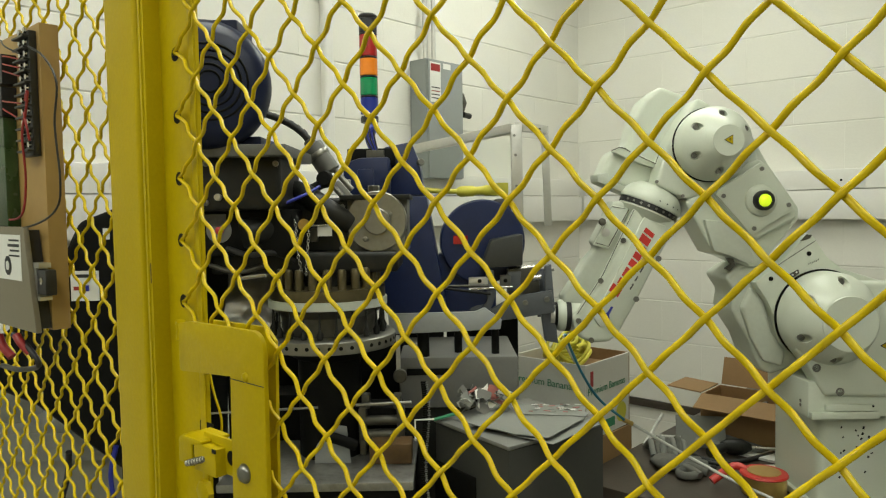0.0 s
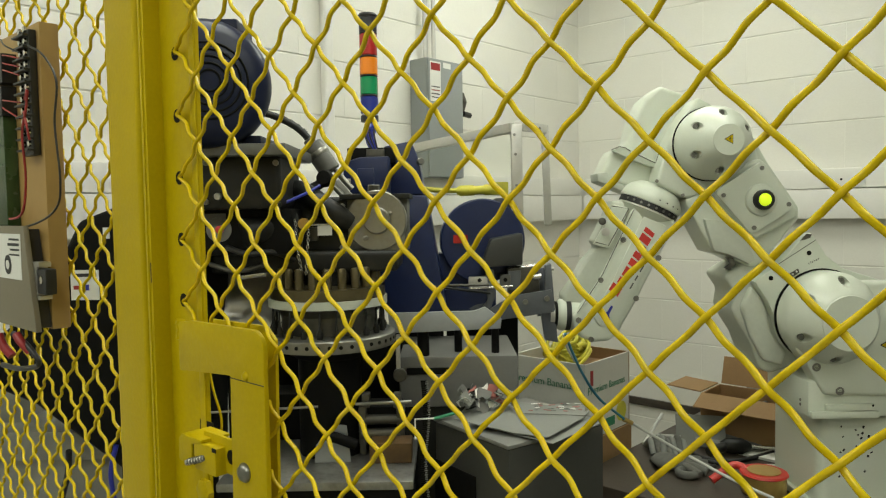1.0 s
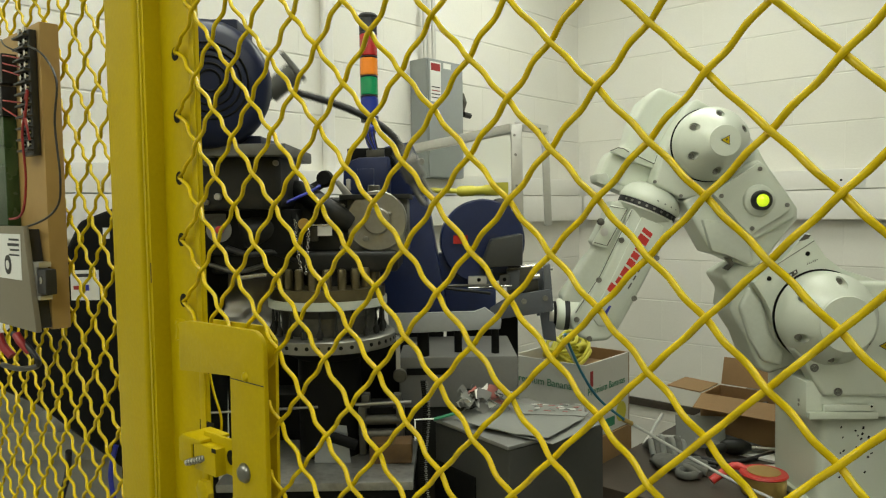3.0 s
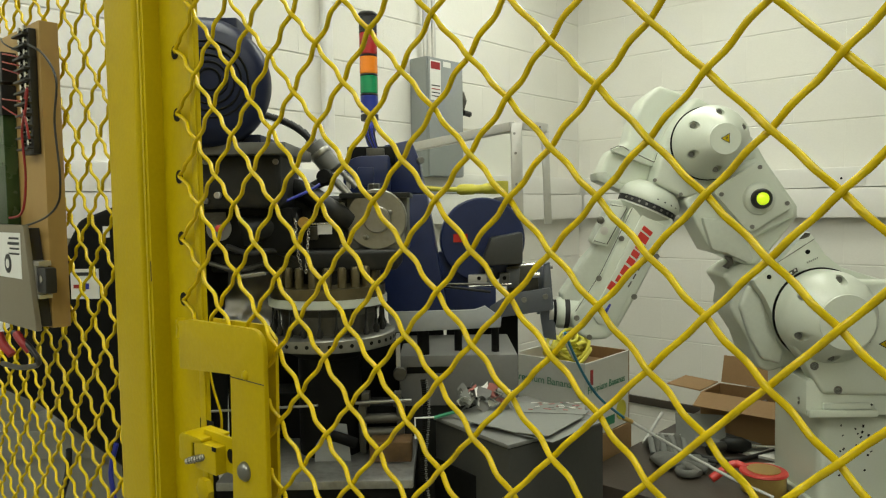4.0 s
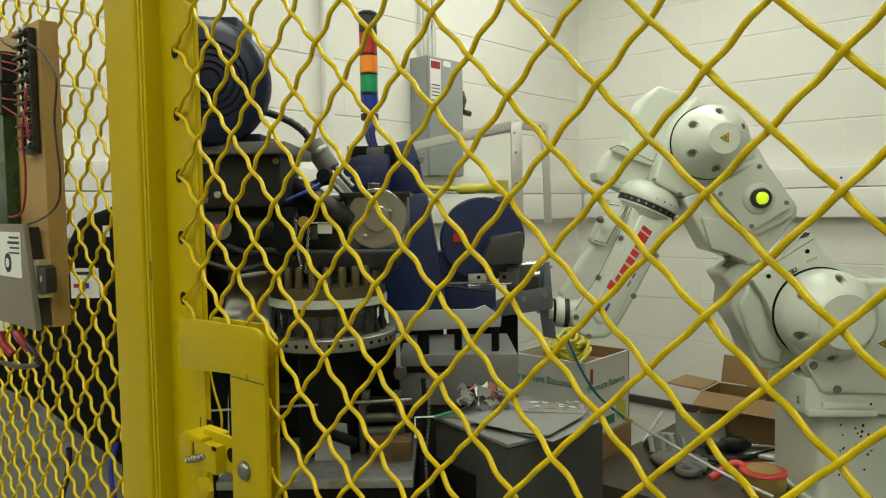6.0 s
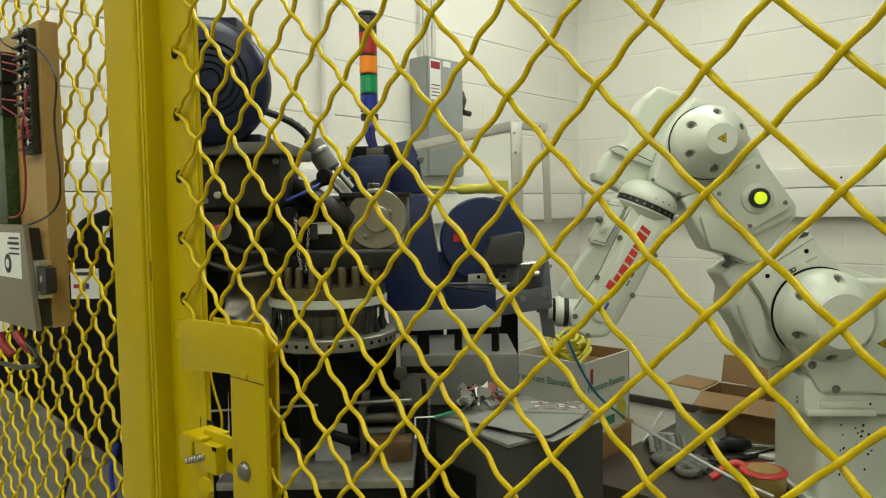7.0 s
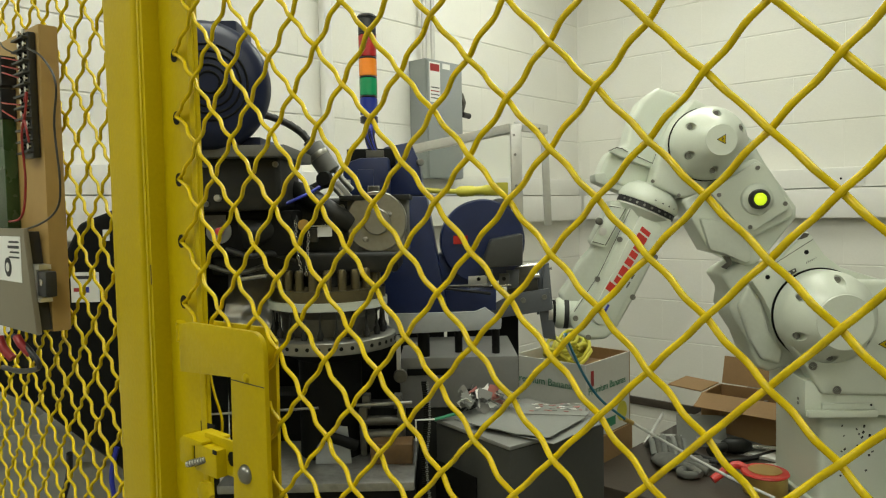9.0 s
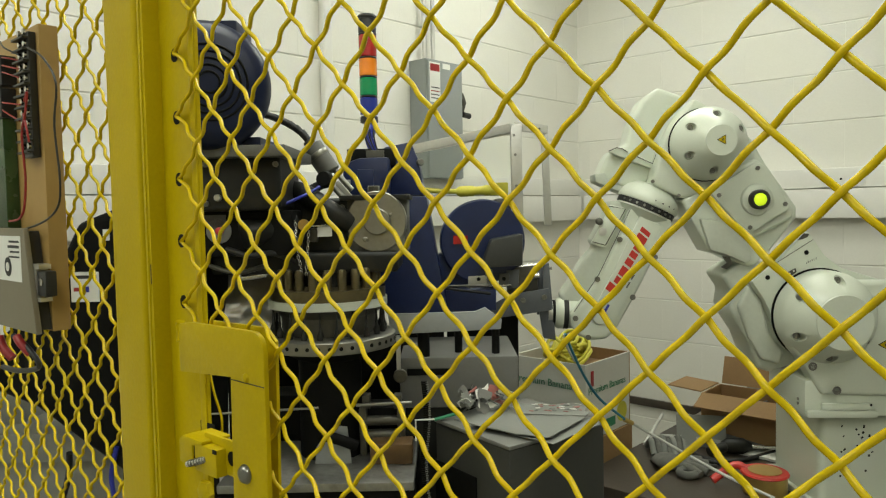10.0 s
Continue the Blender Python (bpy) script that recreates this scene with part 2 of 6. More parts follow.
for lx, ly, lp in ((-0.95, 0.95, 0.5 * CELL_POWER), (-1.2, 2.4, 0.48 * CELL_POWER), (0.7, 0.7, 0.36 * CELL_POWER), (0.75, -1.0, 1.2 * AISLE_POWER), (-1.1, -1.1, 1.05 * AISLE_POWER)):
    troffer(lx, ly, lp)

# surface raceway along both walls
race = thing("raceway", (WALL_X, WALL_Y - 0.03, 1.5), "cream steel wall raceway in two tiers with cover joints", "raceway", "", WORLD)
for z0, z1, dpt in ((1.532, 1.655, 0.062), (1.659, 1.742, 0.05)):
    part("channel", span((WALL_X + 0.07, WALL_Y - dpt, z0), (2.9, WALL_Y - 0.001, z1)), RACEWAY, race, bevel=0.004)
    part("channel", span((WALL_X + 0.001, -1.5, z0), (WALL_X + dpt, WALL_Y - 0.07, z1)), RACEWAY, race, bevel=0.004)

# ---- the fence ----
FY = 0.3140
FENCE_Z, PITCH = 0.12, 0.0538
NODE_X, NODE_Z = -0.0758, 1.6573
WIRE_R, CRIMP = 0.00168, -0.0014
LOCK_X, LOCK_Z = -0.468, 1.503  # the mesh is cut away round the lock


def wire_panel(owner, x0, x1, z0, z1, tuck=False, askew=None):
    """Two sets of crimped wires at 45 degrees, each passing over and under the other set."""
    h = PITCH / 2
    for fam in (1, -1):
        lo, hi = (x0 - z1, x1 - z0) if fam == 1 else (x0 + z0, x1 + z1)
        base = NODE_X - NODE_Z if fam == 1 else NODE_X + NODE_Z
        for k in range(math.ceil((lo - base) / PITCH), math.floor((hi - base) / PITCH) + 1):
            c = base + k * PITCH  # x - fam * z = c
            a, b = max(x0, c + fam * (z0 if fam == 1 else z1)), min(x1, c + fam * (z1 if fam == 1 else z0))
            if b - a < 0.01:
                continue
            steps = max(2, int((b - a) / h * 15))
            path = []
            for i in range(steps + 1):
                x = a + (b - a) * i / steps
                ph = (x - (NODE_X + k * h)) / h
                w = math.cos(3 * math.pi * ph)
                w = math.copysign(abs(w) ** 1.1, w) * (1 if k % 2 == 0 else -1)
                path.append((x, FY + fam * CRIMP * w, fam * (x - c)))
            if tuck and a == x0:
                path = [(x0 - 0.0155, FY + 0.012, path[0][2] + 0.001), (x0 - 0.013, FY + 0.005, path[0][2]), (x0 - 0.006, FY + 0.001, path[0][2])] + path[3:]
            runs = [[]]
            for p in path:
                if tuck and p[0] < LOCK_X and p[2] < LOCK_Z:
                    runs.append([])
                else:
                    runs[-1].append(p)
            for run in runs:
                if len(run) > 6:
                    bm = tube(run, WIRE_R, 8)
                    if askew:
                        bmesh.ops.transform(bm, matrix=askew, verts=bm.verts)
                    part("wire", bm, YELLOW_WIRE, owner, sharp=75)


ZB, ZT = 0.15, 2.2


PX0, PX1, PX2 = -0.7009, -0.6391, -0.6277
SX0, SX1, HX = -0.6478, -0.5680, -0.5924
HX = NODE_X + round((HX - NODE_X) / (PITCH / 2)) * PITCH / 2
post = thing("fence_post", (PX0, FY, 0), "yellow enamelled square steel fence post with scuffed paint", "fence post", "", WORLD)
part("tube", span((PX0, FY - 0.012, 0), (PX1, FY + 0.04, 2.3)), YELLOW, post, bevel=0.005, seg=3)
part("cover_strip", span((PX1 + 0.0002, FY - 0.0095, 0), (PX2, FY + 0.03, 2.3)), YELLOW, post, bevel=0.003)
part("cover_strip", span((PX1 + 0.004, FY - 0.0106, 0), (PX2 - 0.0035, FY - 0.0096, 2.3)), YELLOW, post, bevel=0.0008)
part("paint_crack", span((PX1 + 0.0094, FY - 0.0098, 1.538), (PX1 + 0.0101, FY - 0.0094, 1.556)), INK, post, "thin dark crack in the paint")
part("base_plate", span((PX0 - 0.04, FY - 0.05, 0), (PX1 + 0.02, FY + 0.09, 0.012)), YELLOW, post, bevel=0.002)

left = thing("mesh_fence", (-1.3, FY, ZB), "yellow crimped diamond wire mesh fence panel in a steel frame", "fence", "", WORLD)
part("frame_rail", span((-1.95, FY - 0.012, ZB - 0.04), (PX0 - 0.001, FY + 0.012, ZB)), YELLOW, left, bevel=0.003)
part("frame_rail", span((-1.95, FY - 0.012, ZT), (PX0 - 0.001, FY + 0.012, ZT + 0.04)), YELLOW, left, bevel=0.003)
part("frame_stile", span((-1.99, FY - 0.012, ZB - 0.04), (-1.951, FY + 0.012, ZT + 0.04)), YELLOW, left, bevel=0.003)
HANG = Matrix.Translation((-0.75, 0, 1.70 - 0.007)) @ pose(0, 0, 0, 0, 1.5, 0) @ Matrix.Translation((0.75, 0, -1.70))
wire_panel(left, -1.95, PX0 + 0.03, ZB, ZT, False, HANG)

gate = thing("fence_gate", (-0.2, FY, ZB), "yellow crimped diamond wire mesh gate with a steel channel frame", "gate", "", WORLD)
part("stile", span((SX0, FY + 0.006, ZB - 0.04), (SX1, FY + 0.010, ZT + 0.04)), YELLOW, gate, bevel=0.0015)
part("stile_lip", span((SX1 - 0.009, FY + 0.0045, ZB - 0.04), (SX1, FY + 0.0058, ZT + 0.04)), YELLOW, gate, bevel=0.001)
part("stile_flange", span((SX0, FY + 0.0102, ZB - 0.04), (SX0 + 0.004, FY + 0.045, ZT + 0.04)), YELLOW, gate)
part("weld_bead", tube([(SX0 + 0.002, FY + 0.005, 1.2 + 0.05 * i + 0.003 * (i % 2)) for i in range(14)], 0.0026), YELLOW, gate)
part("weld_spot", lathe([(0.004, 0), (0.0035, 0.004), (0.001, 0.0055)], (SX0 + 0.001, FY + 0.004, 1.72), (0, -1, 0), 10), YELLOW, gate)
part("weld_spot", lathe([(0.004, 0), (0.0035, 0.004), (0.001, 0.0055)], (SX0 + 0.002, FY + 0.004, 1.70), (0, -1, 0), 10), YELLOW, gate)
part("frame_rail", span((SX1, FY - 0.012, ZB - 0.04), (0.46, FY + 0.012, ZB)), YELLOW, gate, bevel=0.003)
part("frame_rail", span((SX1, FY - 0.012, ZT), (0.46, FY + 0.012, ZT + 0.04)), YELLOW, gate, bevel=0.003)
part("frame_stile", span((0.461, FY - 0.012, ZB - 0.04), (0.5, FY + 0.012, ZT + 0.04)), YELLOW, gate, bevel=0.003)
wire_panel(gate, HX, 0.46, ZB, ZT, True)
hole_z = NODE_Z + (PITCH / 2 if round((HX - NODE_X) / (PITCH / 2)) % 2 else 0)
for k in range(-26, 9):
    zc = hole_z + k * PITCH
    if zc > LOCK_Z:
        part("wire_hole", cyl((HX - 0.0145, FY + 0.0062, zc), (HX - 0.0145, FY + 0.0056, zc), 0.006, n=16), DARKER, gate)
part("wire_tail", tube(smooth_path([(-0.672, 0.38, 1.47), (-0.666, 0.38, 1.436), (-0.659, 0.38, 1.417), (-0.648, 0.38, 1.396), (-0.650, 0.38, 1.375), (-0.659, 0.38, 1.35), (-0.68, 0.38, 1.322)], 6), 0.0013, 8), YELLOW_WIRE, gate, "thin yellow wire end hanging behind the stile", sharp=75)

# lock plates and latch on the gate
lock = thing("gate_lock", (-0.45, FY - 0.01, 1.2), "yellow bent steel lock guard plate with latch bolt on the gate", "gate lock", "", WORLD)
LY = FY - 0.012
ARC = [(-0.462 + 0.014 * math.sin(math.radians(a)), 1.4985 + 0.0145 * math.cos(math.radians(a))) for a in range(0, 91, 15)]
part("guard_plate", prism([(-0.572, 1.5085), (-0.551, 1.5118)] + ARC + [(-0.4482, 1.22), (-0.497, 1.22), (-0.4935, 1.4745), (-0.571, 1.4685)], LY, LY - 0.004), YELLOW, lock, bevel=0.0008)
part("back_plate", prism([(-0.5581, 1.5100), (-0.4769, 1.5116), (-0.4647, 1.5020), (-0.4690, 1.22), (-0.4866, 1.22), (-0.4804, 1.5020), (-0.5587, 1.5008)], FY + 0.006, FY + 0.009), YELLOW, lock, bevel=0.0006)
part("plate_seam", span((-0.4935, LY - 0.0043, 1.4728), (-0.4485, LY - 0.0038, 1.4735)), INK, lock, "thin dark seam between welded plates")
part("weld_bead", tube([(-0.5725 - 0.0012 * (k % 2), LY - 0.001, 1.494 + 0.004 * k) for k in range(5)], 0.0042), YELLOW, lock)
part("plate_slot", span((-0.5745, FY + 0.0051, 1.4630), (-0.5615, FY + 0.0057, 1.4920)), DARKER, lock, "dark slot behind the plate")
# latch: channel, bolt block, strap and screw
part("latch_slot", span((-0.579, FY + 0.0050, 1.388), (-0.556, FY + 0.0057, 1.4205)), DARKER, lock, "dark latch opening in the stile")
part("latch_block", prism([(-0.5665, 1.4135), (-0.5600, 1.4180), (-0.5300, 1.4180), (-0.5300, 1.4150), (-0.5450, 1.4120), (-0.5450, 1.3945), (-0.5665, 1.3945)], FY - 0.022, FY + 0.0045), YELLOW, lock, bevel=0.0016)
part("latch_gap", span((-0.5448, FY - 0.0205, 1.3945), (-0.5425, FY - 0.002, 1.4160)), DARKER, lock, "dark gap in the latch")
part("latch_tongue", span((-0.5424, FY - 0.0215, 1.3925), (-0.5095, FY - 0.003, 1.4150)), YELLOW, lock, bevel=0.0014)
part("latch_notch", span((-0.5140, FY - 0.0219, 1.4120), (-0.5085, FY - 0.0212, 1.4152)), DARKER, lock)
part("latch_strap", prism([(-0.5420, 1.4215), (-0.4900, 1.4225), (-0.4900, 1.3935), (-0.5420, 1.3940)], FY - 0.0125, FY - 0.0095), YELLOW, lock, bevel=0.0008)
part("strap_hole", cyl((-0.5005, FY - 0.0131, 1.4085), (-0.5005, FY - 0.0126, 1.4085), 0.0058, n=18), DARKER, lock, "dark drilled hole")
part("latch_screw", cyl((-0.5265, FY - 0.0195, 1.4045), (-0.5440, FY - 0.0270, 1.3985), 0.0027, n=14), CHROME, lock, "bright threaded screw end")
for k in range(7):
    f = k / 7
    c = Vector((-0.5265 - 0.0170 * f, FY - 0.0195 - 0.0072 * f, 1.4045 - 0.0058 * f))
    d = Vector((-0.0215, -0.0095, -0.0075)).normalized()
    part("screw_thread", cyl(c, c + d * 0.0009, 0.0030, n=12), BOLT, lock)
part("carriage_bolt", lathe([(0.0076, 0), (0.0076, 0.001), (0.0055, 0.0038), (0.002, 0.005)], (-0.4765, LY - 0.004, 1.4030), (0, -1, 0), 20), BOLT, lock, "domed steel bolt head")
part("weld_spot", lathe([(0.004, 0), (0.003, 0.0018), (0.001, 0.0024)], (-0.4720, LY - 0.004, 1.4770), (0, -1, 0), 12), YELLOW, lock)
part("hex_bolt", lathe([(0.0105, 0), (0.0105, 0.005), (0.008, 0.0065)], (-0.5700, FY + 0.005, 1.3600), (0, -1, 0), 6), YELLOW, lock, "painted hex bolt head")

# ---- control board tied to the fence ----
bxr, bzt = -0.8157, 1.7997
bxb, bzb = -0.8221, 1.4791
BX = (bxr + bxb) / 2
board = thing("control_board", (BX - 0.12, FY - 0.03, bzb), "plywood board with terminals, display and relay hung on the fence", "control board", "", WORLD)
part("plywood", span((BX - 0.27, FY - 0.027, bzb), (BX, FY - 0.008, bzt)), WOOD, board, bevel=0.0015)
BF = FY - 0.027


x0, z0 = -0.8572, 1.7918
x1, z1 = -0.8260, 1.6624
strip = part("terminal_strip", span((x0, BF - 0.008, z1), (x1, BF - 0.0005, z0)), BLACK, board, "black barrier terminal strip", bevel=0.001)
N_T = 11
for k in range(N_T):
    zc = z0 + (z1 - z0) * (k + 0.5) / N_T
    part("barrier", span((x0 - 0.001, BF - 0.014, zc - 0.0016), (x1 + 0.001, BF - 0.0082, zc + 0.0004)), BLACK, strip)
    part("screw", lathe([(0.0034, 0), (0.003, 0.0022)], ((x0 * 0.72 + x1 * 0.28), BF - 0.0082, zc + 0.006), (0, -1, 0), 10), CHROME, strip, "bright terminal screw")
    part("screw", lathe([(0.0034, 0), (0.003, 0.0022)], ((x0 * 0.25 + x1 * 0.75), BF - 0.0082, zc + 0.006), (0, -1, 0), 10), CHROME, strip, "bright terminal screw")
xg, zg = -0.8960, 1.6518
part("display", span((xg - 0.12, BF - 0.014, zg - 0.082), (xg, BF - 0.0005, zg + 0.08)), GREEN_PCB, board, "dark green display module", bevel=0.001)
for k in range(2):
    xr, zr = (-0.8864, 1.7596) if k == 0 else (-0.8915, 1.7250)
    part("relay", span((xr - 0.03, BF - 0.016, zr - 0.016), (xr, BF - 0.0005, zr + 0.016)), BLACK, board, "small black relay", bevel=0.001)
supply = part("power_supply", prism([(-0.99, 1.4789), (-0.8095, 1.4789), (-0.8355, 1.5887), (-0.99, 1.5887)], BF - 0.019, BF - 0.013), GREY_BOX, board, "putty coloured power supply housing", bevel=0.0015)
# Black inset body puts the shadow beside the cover into colour.
part("supply_base", prism([(-0.985, 1.482), (-0.818, 1.482), (-0.843, 1.585), (-0.985, 1.585)], BF - 0.0128, BF - 0.0005), BLACK, supply, "black inset body for the shaded side of the supply")
xl0, zl0 = -0.9075, 1.5802
xl1, zl1 = -0.8430, 1.5314
part("rating_label", span((xl0 - 0.03, BF - 0.0196, zl1), (xl1, BF - 0.0191, zl0)), LABEL, supply, "white rating label with small print")
for k, (wd, hh) in enumerate(((0.03, 0.0022), (0.034, 0.003), (0.028, 0.002), (0.032, 0.0018))):
    zz = zl0 - 0.006 - 0.0055 * k
    part("print_bar", span((xl1 - 0.004 - wd, BF - 0.0200, zz - hh / 2), (xl1 - 0.004, BF - 0.01965, zz + hh / 2)), INK, supply)
xs, zs = -0.8828, 1.5466
part("print_seal", lathe([(0.0105, 0), (0.0105, 0.0004)], (xs, BF - 0.0197, zs), (0, -1, 0), 24), INK, supply, "round dark printed seal")
part("seal_centre", lathe([(0.005, 0), (0.005, 0.0004)], (xs, BF - 0.0202, zs), (0, -1, 0), 20), LABEL, supply)
rail = part("din_rail", prism([(-0.846, 1.512), (-0.838, 1.512), (-0.838, 1.520), (-0.826, 1.520), (-0.826, 1.512), (-0.812, 1.512), (-0.812, 1.516), (-0.821, 1.516), (-0.821, 1.546), (-0.812, 1.546), (-0.812, 1.551), (-0.846, 1.551), (-0.846, 1.546), (-0.836, 1.542), (-0.836, 1.526), (-0.846, 1.522)], BF - 0.013, BF - 0.001), ALU, board, "aluminium mounting rail end with folded edges")
part("rail_clip", span((-0.8205, BF - 0.0125, 1.518), (-0.797, BF - 0.001, 1.5445)), BLACK, rail, "black rail clip", bevel=0.002)
part("clip_screw", lathe([(0.004, 0), (0.004, 0.0015), (0.0015, 0.0017)], (-0.806, BF - 0.0125, 1.533), (0, -1, 0), 12), CHROME, rail, "bright clip screw")


def lead(name, pts, r, material, label):
    part(name, tube(smooth_path(pts, 5), r, 8), material, board, label, sharp=75)


def fv(pair, d=0.012):
    return (pair[0], BF - d, pair[1])


lead("black_lead", [fv((-0.8162, 1.7725)), fv((-0.7764, 1.7563)), fv((-0.7465, 1.7278)), fv((-0.7554, 1.6883)), fv((-0.7476, 1.6336)), fv((-0.7607, 1.6065)), fv((-0.8205, 1.5909)), fv((-0.9275, 1.5817))], 0.0011, BLACK, "loose black lead")
lead("red_lead", [fv((-0.8201, 1.7183), 0.016), fv((-0.8002, 1.7245), 0.02), fv((-0.8138, 1.7050), 0.018), fv((-0.8329, 1.6836), 0.016), fv((-0.8407, 1.6371)), fv((-0.8592, 1.6005)), fv((-0.9254, 1.5957))], 0.0013, RED, "loose red lead")
lead("red_lead", [fv((-0.8250, 1.7061), 0.016), fv((-0.8125, 1.6906), 0.018), fv((-0.8127, 1.6763), 0.016)], 0.0012, RED, "loose red lead")
lead("copper_lead", [fv((-0.8965, 1.7915)), fv((-0.8657, 1.7793), 0.018), fv((-0.8430, 1.7693))], 0.0009, BLACK, "thin dark lead")
lead("copper_lead", [fv((-0.8989, 1.7748)), fv((-0.8706, 1.7699), 0.016), fv((-0.8438, 1.7636))], 0.0008, RED, "thin reddish lead")
lead("copper_lead", [fv((-0.9000, 1.7676)), fv((-0.8718, 1.7612), 0.016), fv((-0.8450, 1.7550))], 0.0008, RED, "thin reddish lead")
lead("copper_lead", [fv((-0.9011, 1.7599)), fv((-0.8728, 1.7541), 0.016), fv((-0.8461, 1.7464))], 0.0008, RED, "thin reddish lead")
lead("copper_lead", [fv((-0.9059, 1.7278)), fv((-0.8773, 1.7229), 0.016), fv((-0.8466, 1.7183))], 0.0009, RED, "thin reddish lead")
lead("copper_lead", [fv((-0.9070, 1.7205)), fv((-0.8786, 1.7133), 0.016), fv((-0.8489, 1.7015))], 0.0009, RED, "thin reddish lead")
lead("red_plug", [fv((-0.9252, 1.4656), 0.02), fv((-0.9194, 1.4532), 0.018), fv((-0.9098, 1.4415), 0.012)], 0.005, RED, "red plug under the supply")
lead("red_plug", [fv((-0.8662, 1.4717), 0.02), fv((-0.8570, 1.4629), 0.018), fv((-0.8515, 1.4531), 0.012)], 0.0045, RED, "red plug under the supply")
lead("black_lead", [fv((-0.9505, 1.4257), 0.01), fv((-0.8932, 1.4289), 0.01), fv((-0.8398, 1.4405), 0.008), fv((-0.8507, 1.4593), 0.014), fv((-0.8766, 1.4719), 0.02)], 0.003, BLACK, "black lead under the supply")

# ---- robot table ----
TABLE_Z = 0.78
table = thing("work_table", (0.0, 2.7, 0), "brown work table with a scuffed top against the block wall", "table", "", WORLD)
part("tabletop", span((-1.17, 1.86, TABLE_Z - 0.05), (0.75, WALL_Y - 0.02, TABLE_Z)), TABLETOP, table, bevel=0.004)
for x in (-1.08, 0.66):
    for y in (1.95, WALL_Y - 0.15):
        part("leg", span((x - 0.04, y - 0.04, 0), (x + 0.04, y + 0.04, TABLE_Z - 0.05)), DARK, table, bevel=0.004)

# ---- robot ----
def carve(ob, cutters):
    """Cuts the given solids (one bmesh) out of a part for good."""
    cm = bpy.data.meshes.new("cutter")
    bmesh.ops.translate(cutters, vec=-ORIGIN[ob.name], verts=cutters.verts)
    cutters.to_mesh(cm)
    cutters.free()
    co = bpy.data.objects.new("cutter", cm)
    co.parent = ob.parent
    scene.collection.objects.link(co)
    md = ob.modifiers.new("cut", "BOOLEAN")
    md.object, md.operation, md.solver = co, "DIFFERENCE", "EXACT"
    me = bpy.data.meshes.new_from_object(ob.evaluated_get(bpy.context.evaluated_depsgraph_get()))
    ob.modifiers.clear()
    bpy.data.objects.remove(co)
    ob.data = me
    me.polygons.foreach_set("use_smooth", [True] * len(me.polygons))
    me.set_sharp_from_angle(angle=radians(34))


RB = CELL @ pose(1.06, 2.0, 0, 0, 0, 180)
robot = thing("robot_arm", (0, 0, TABLE_Z), "white enamelled six-axis industrial robot arm standing on the table", "robot", "", RB)
PXL = (0.077, 0.891)[0]
BASE_TOP = (0.121, 1.044)[1]
part("pedestal", span((-0.22, -0.16, TABLE_Z + 0.002), (PXL, 0.115, BASE_TOP - 0.002)), ROBOT, robot, bevel=0.03, seg=4)
part("foot_flange", span((-0.26, -0.2, TABLE_Z + 0.001), (PXL + 0.012, 0.15, TABLE_Z + 0.022)), ROBOT, robot, bevel=0.006)
for sx in (-0.15, -0.02, 0.04):
    part("foot_bolt", lathe([(0.011, 0), (0.011, 0.01), (0.008, 0.013)], (sx, 0.132, TABLE_Z + 0.022), (0, 0, 1), 8), BOLT, robot)
for k in range(18):
    part("paint_chip", box((random.uniform(-0.06, 0.03), 0.1154, random.uniform(0.86, BASE_TOP - 0.02)), (random.uniform(0.003, 0.008), 0.0006, random.uniform(0.002, 0.006)), pose(0, 0, 0, 0, random.uniform(0, 90), 0)), DARK, robot)
TXL = (0.121, 1.048)[0]
turret = part("turret", span((-0.2, -0.1, BASE_TOP), (TXL, 0.139, BASE_TOP + 0.095)), ROBOT, robot, bevel=0.006)
part("turret_ledge", span(((-0.056, 1.047)[0], 0.1395, BASE_TOP), (TXL - 0.002, 0.155, BASE_TOP + 0.018)), ROBOT, turret, bevel=0.003)
part("turret_rail", span(((-0.048, 1.075)[0], 0.1395, BASE_TOP + 0.019), ((0.080, 1.077)[0], 0.15, BASE_TOP + 0.036)), ROBOT, turret, bevel=0.003)
part("rail_pin", lathe([(0.003, 0), (0.003, 0.001)], ((-0.041, 1.076)[0], 0.15, (-0.041, 1.076)[1]), (0, 1, 0), 10), DARKER, turret)
for q in ((0.120, 1.069), (0.158, 1.081)):
    part("dowel", lathe([(0.004, 0), (0.004, 0.002)], (TXL, 0.1, q[1]), (1, 0, 0), 10), BOLT, turret)
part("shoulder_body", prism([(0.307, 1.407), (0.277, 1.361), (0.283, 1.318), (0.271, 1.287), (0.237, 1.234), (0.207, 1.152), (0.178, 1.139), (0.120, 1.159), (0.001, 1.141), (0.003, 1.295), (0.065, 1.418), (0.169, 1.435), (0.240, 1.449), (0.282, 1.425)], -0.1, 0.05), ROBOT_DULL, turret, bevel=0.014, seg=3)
part("shoulder_rib", prism([(0.238, 1.380), (0.204, 1.339), (0.183, 1.254), (0.143, 1.200), (0.153, 1.162), (0.203, 1.178), (0.237, 1.240), (0.265, 1.324)], 0.04, 0.064), ROBOT_DULL, turret, bevel=0.01, seg=3)
part("shoulder_flange", prism([(0.238, 1.394), (0.164, 1.450), (0.114, 1.506), (0.090, 1.522), (0.074, 1.499), (0.048, 1.460), (0.006, 1.426), (-0.108, 1.389), (-0.159, 1.237), (-0.101, 1.102), (0.037, 1.089), (0.080, 1.158), (0.122, 1.194), (0.156, 1.220), (0.183, 1.296), (0.206, 1.346)], 0.0, 0.085), ROBOT, turret, bevel=0.006)
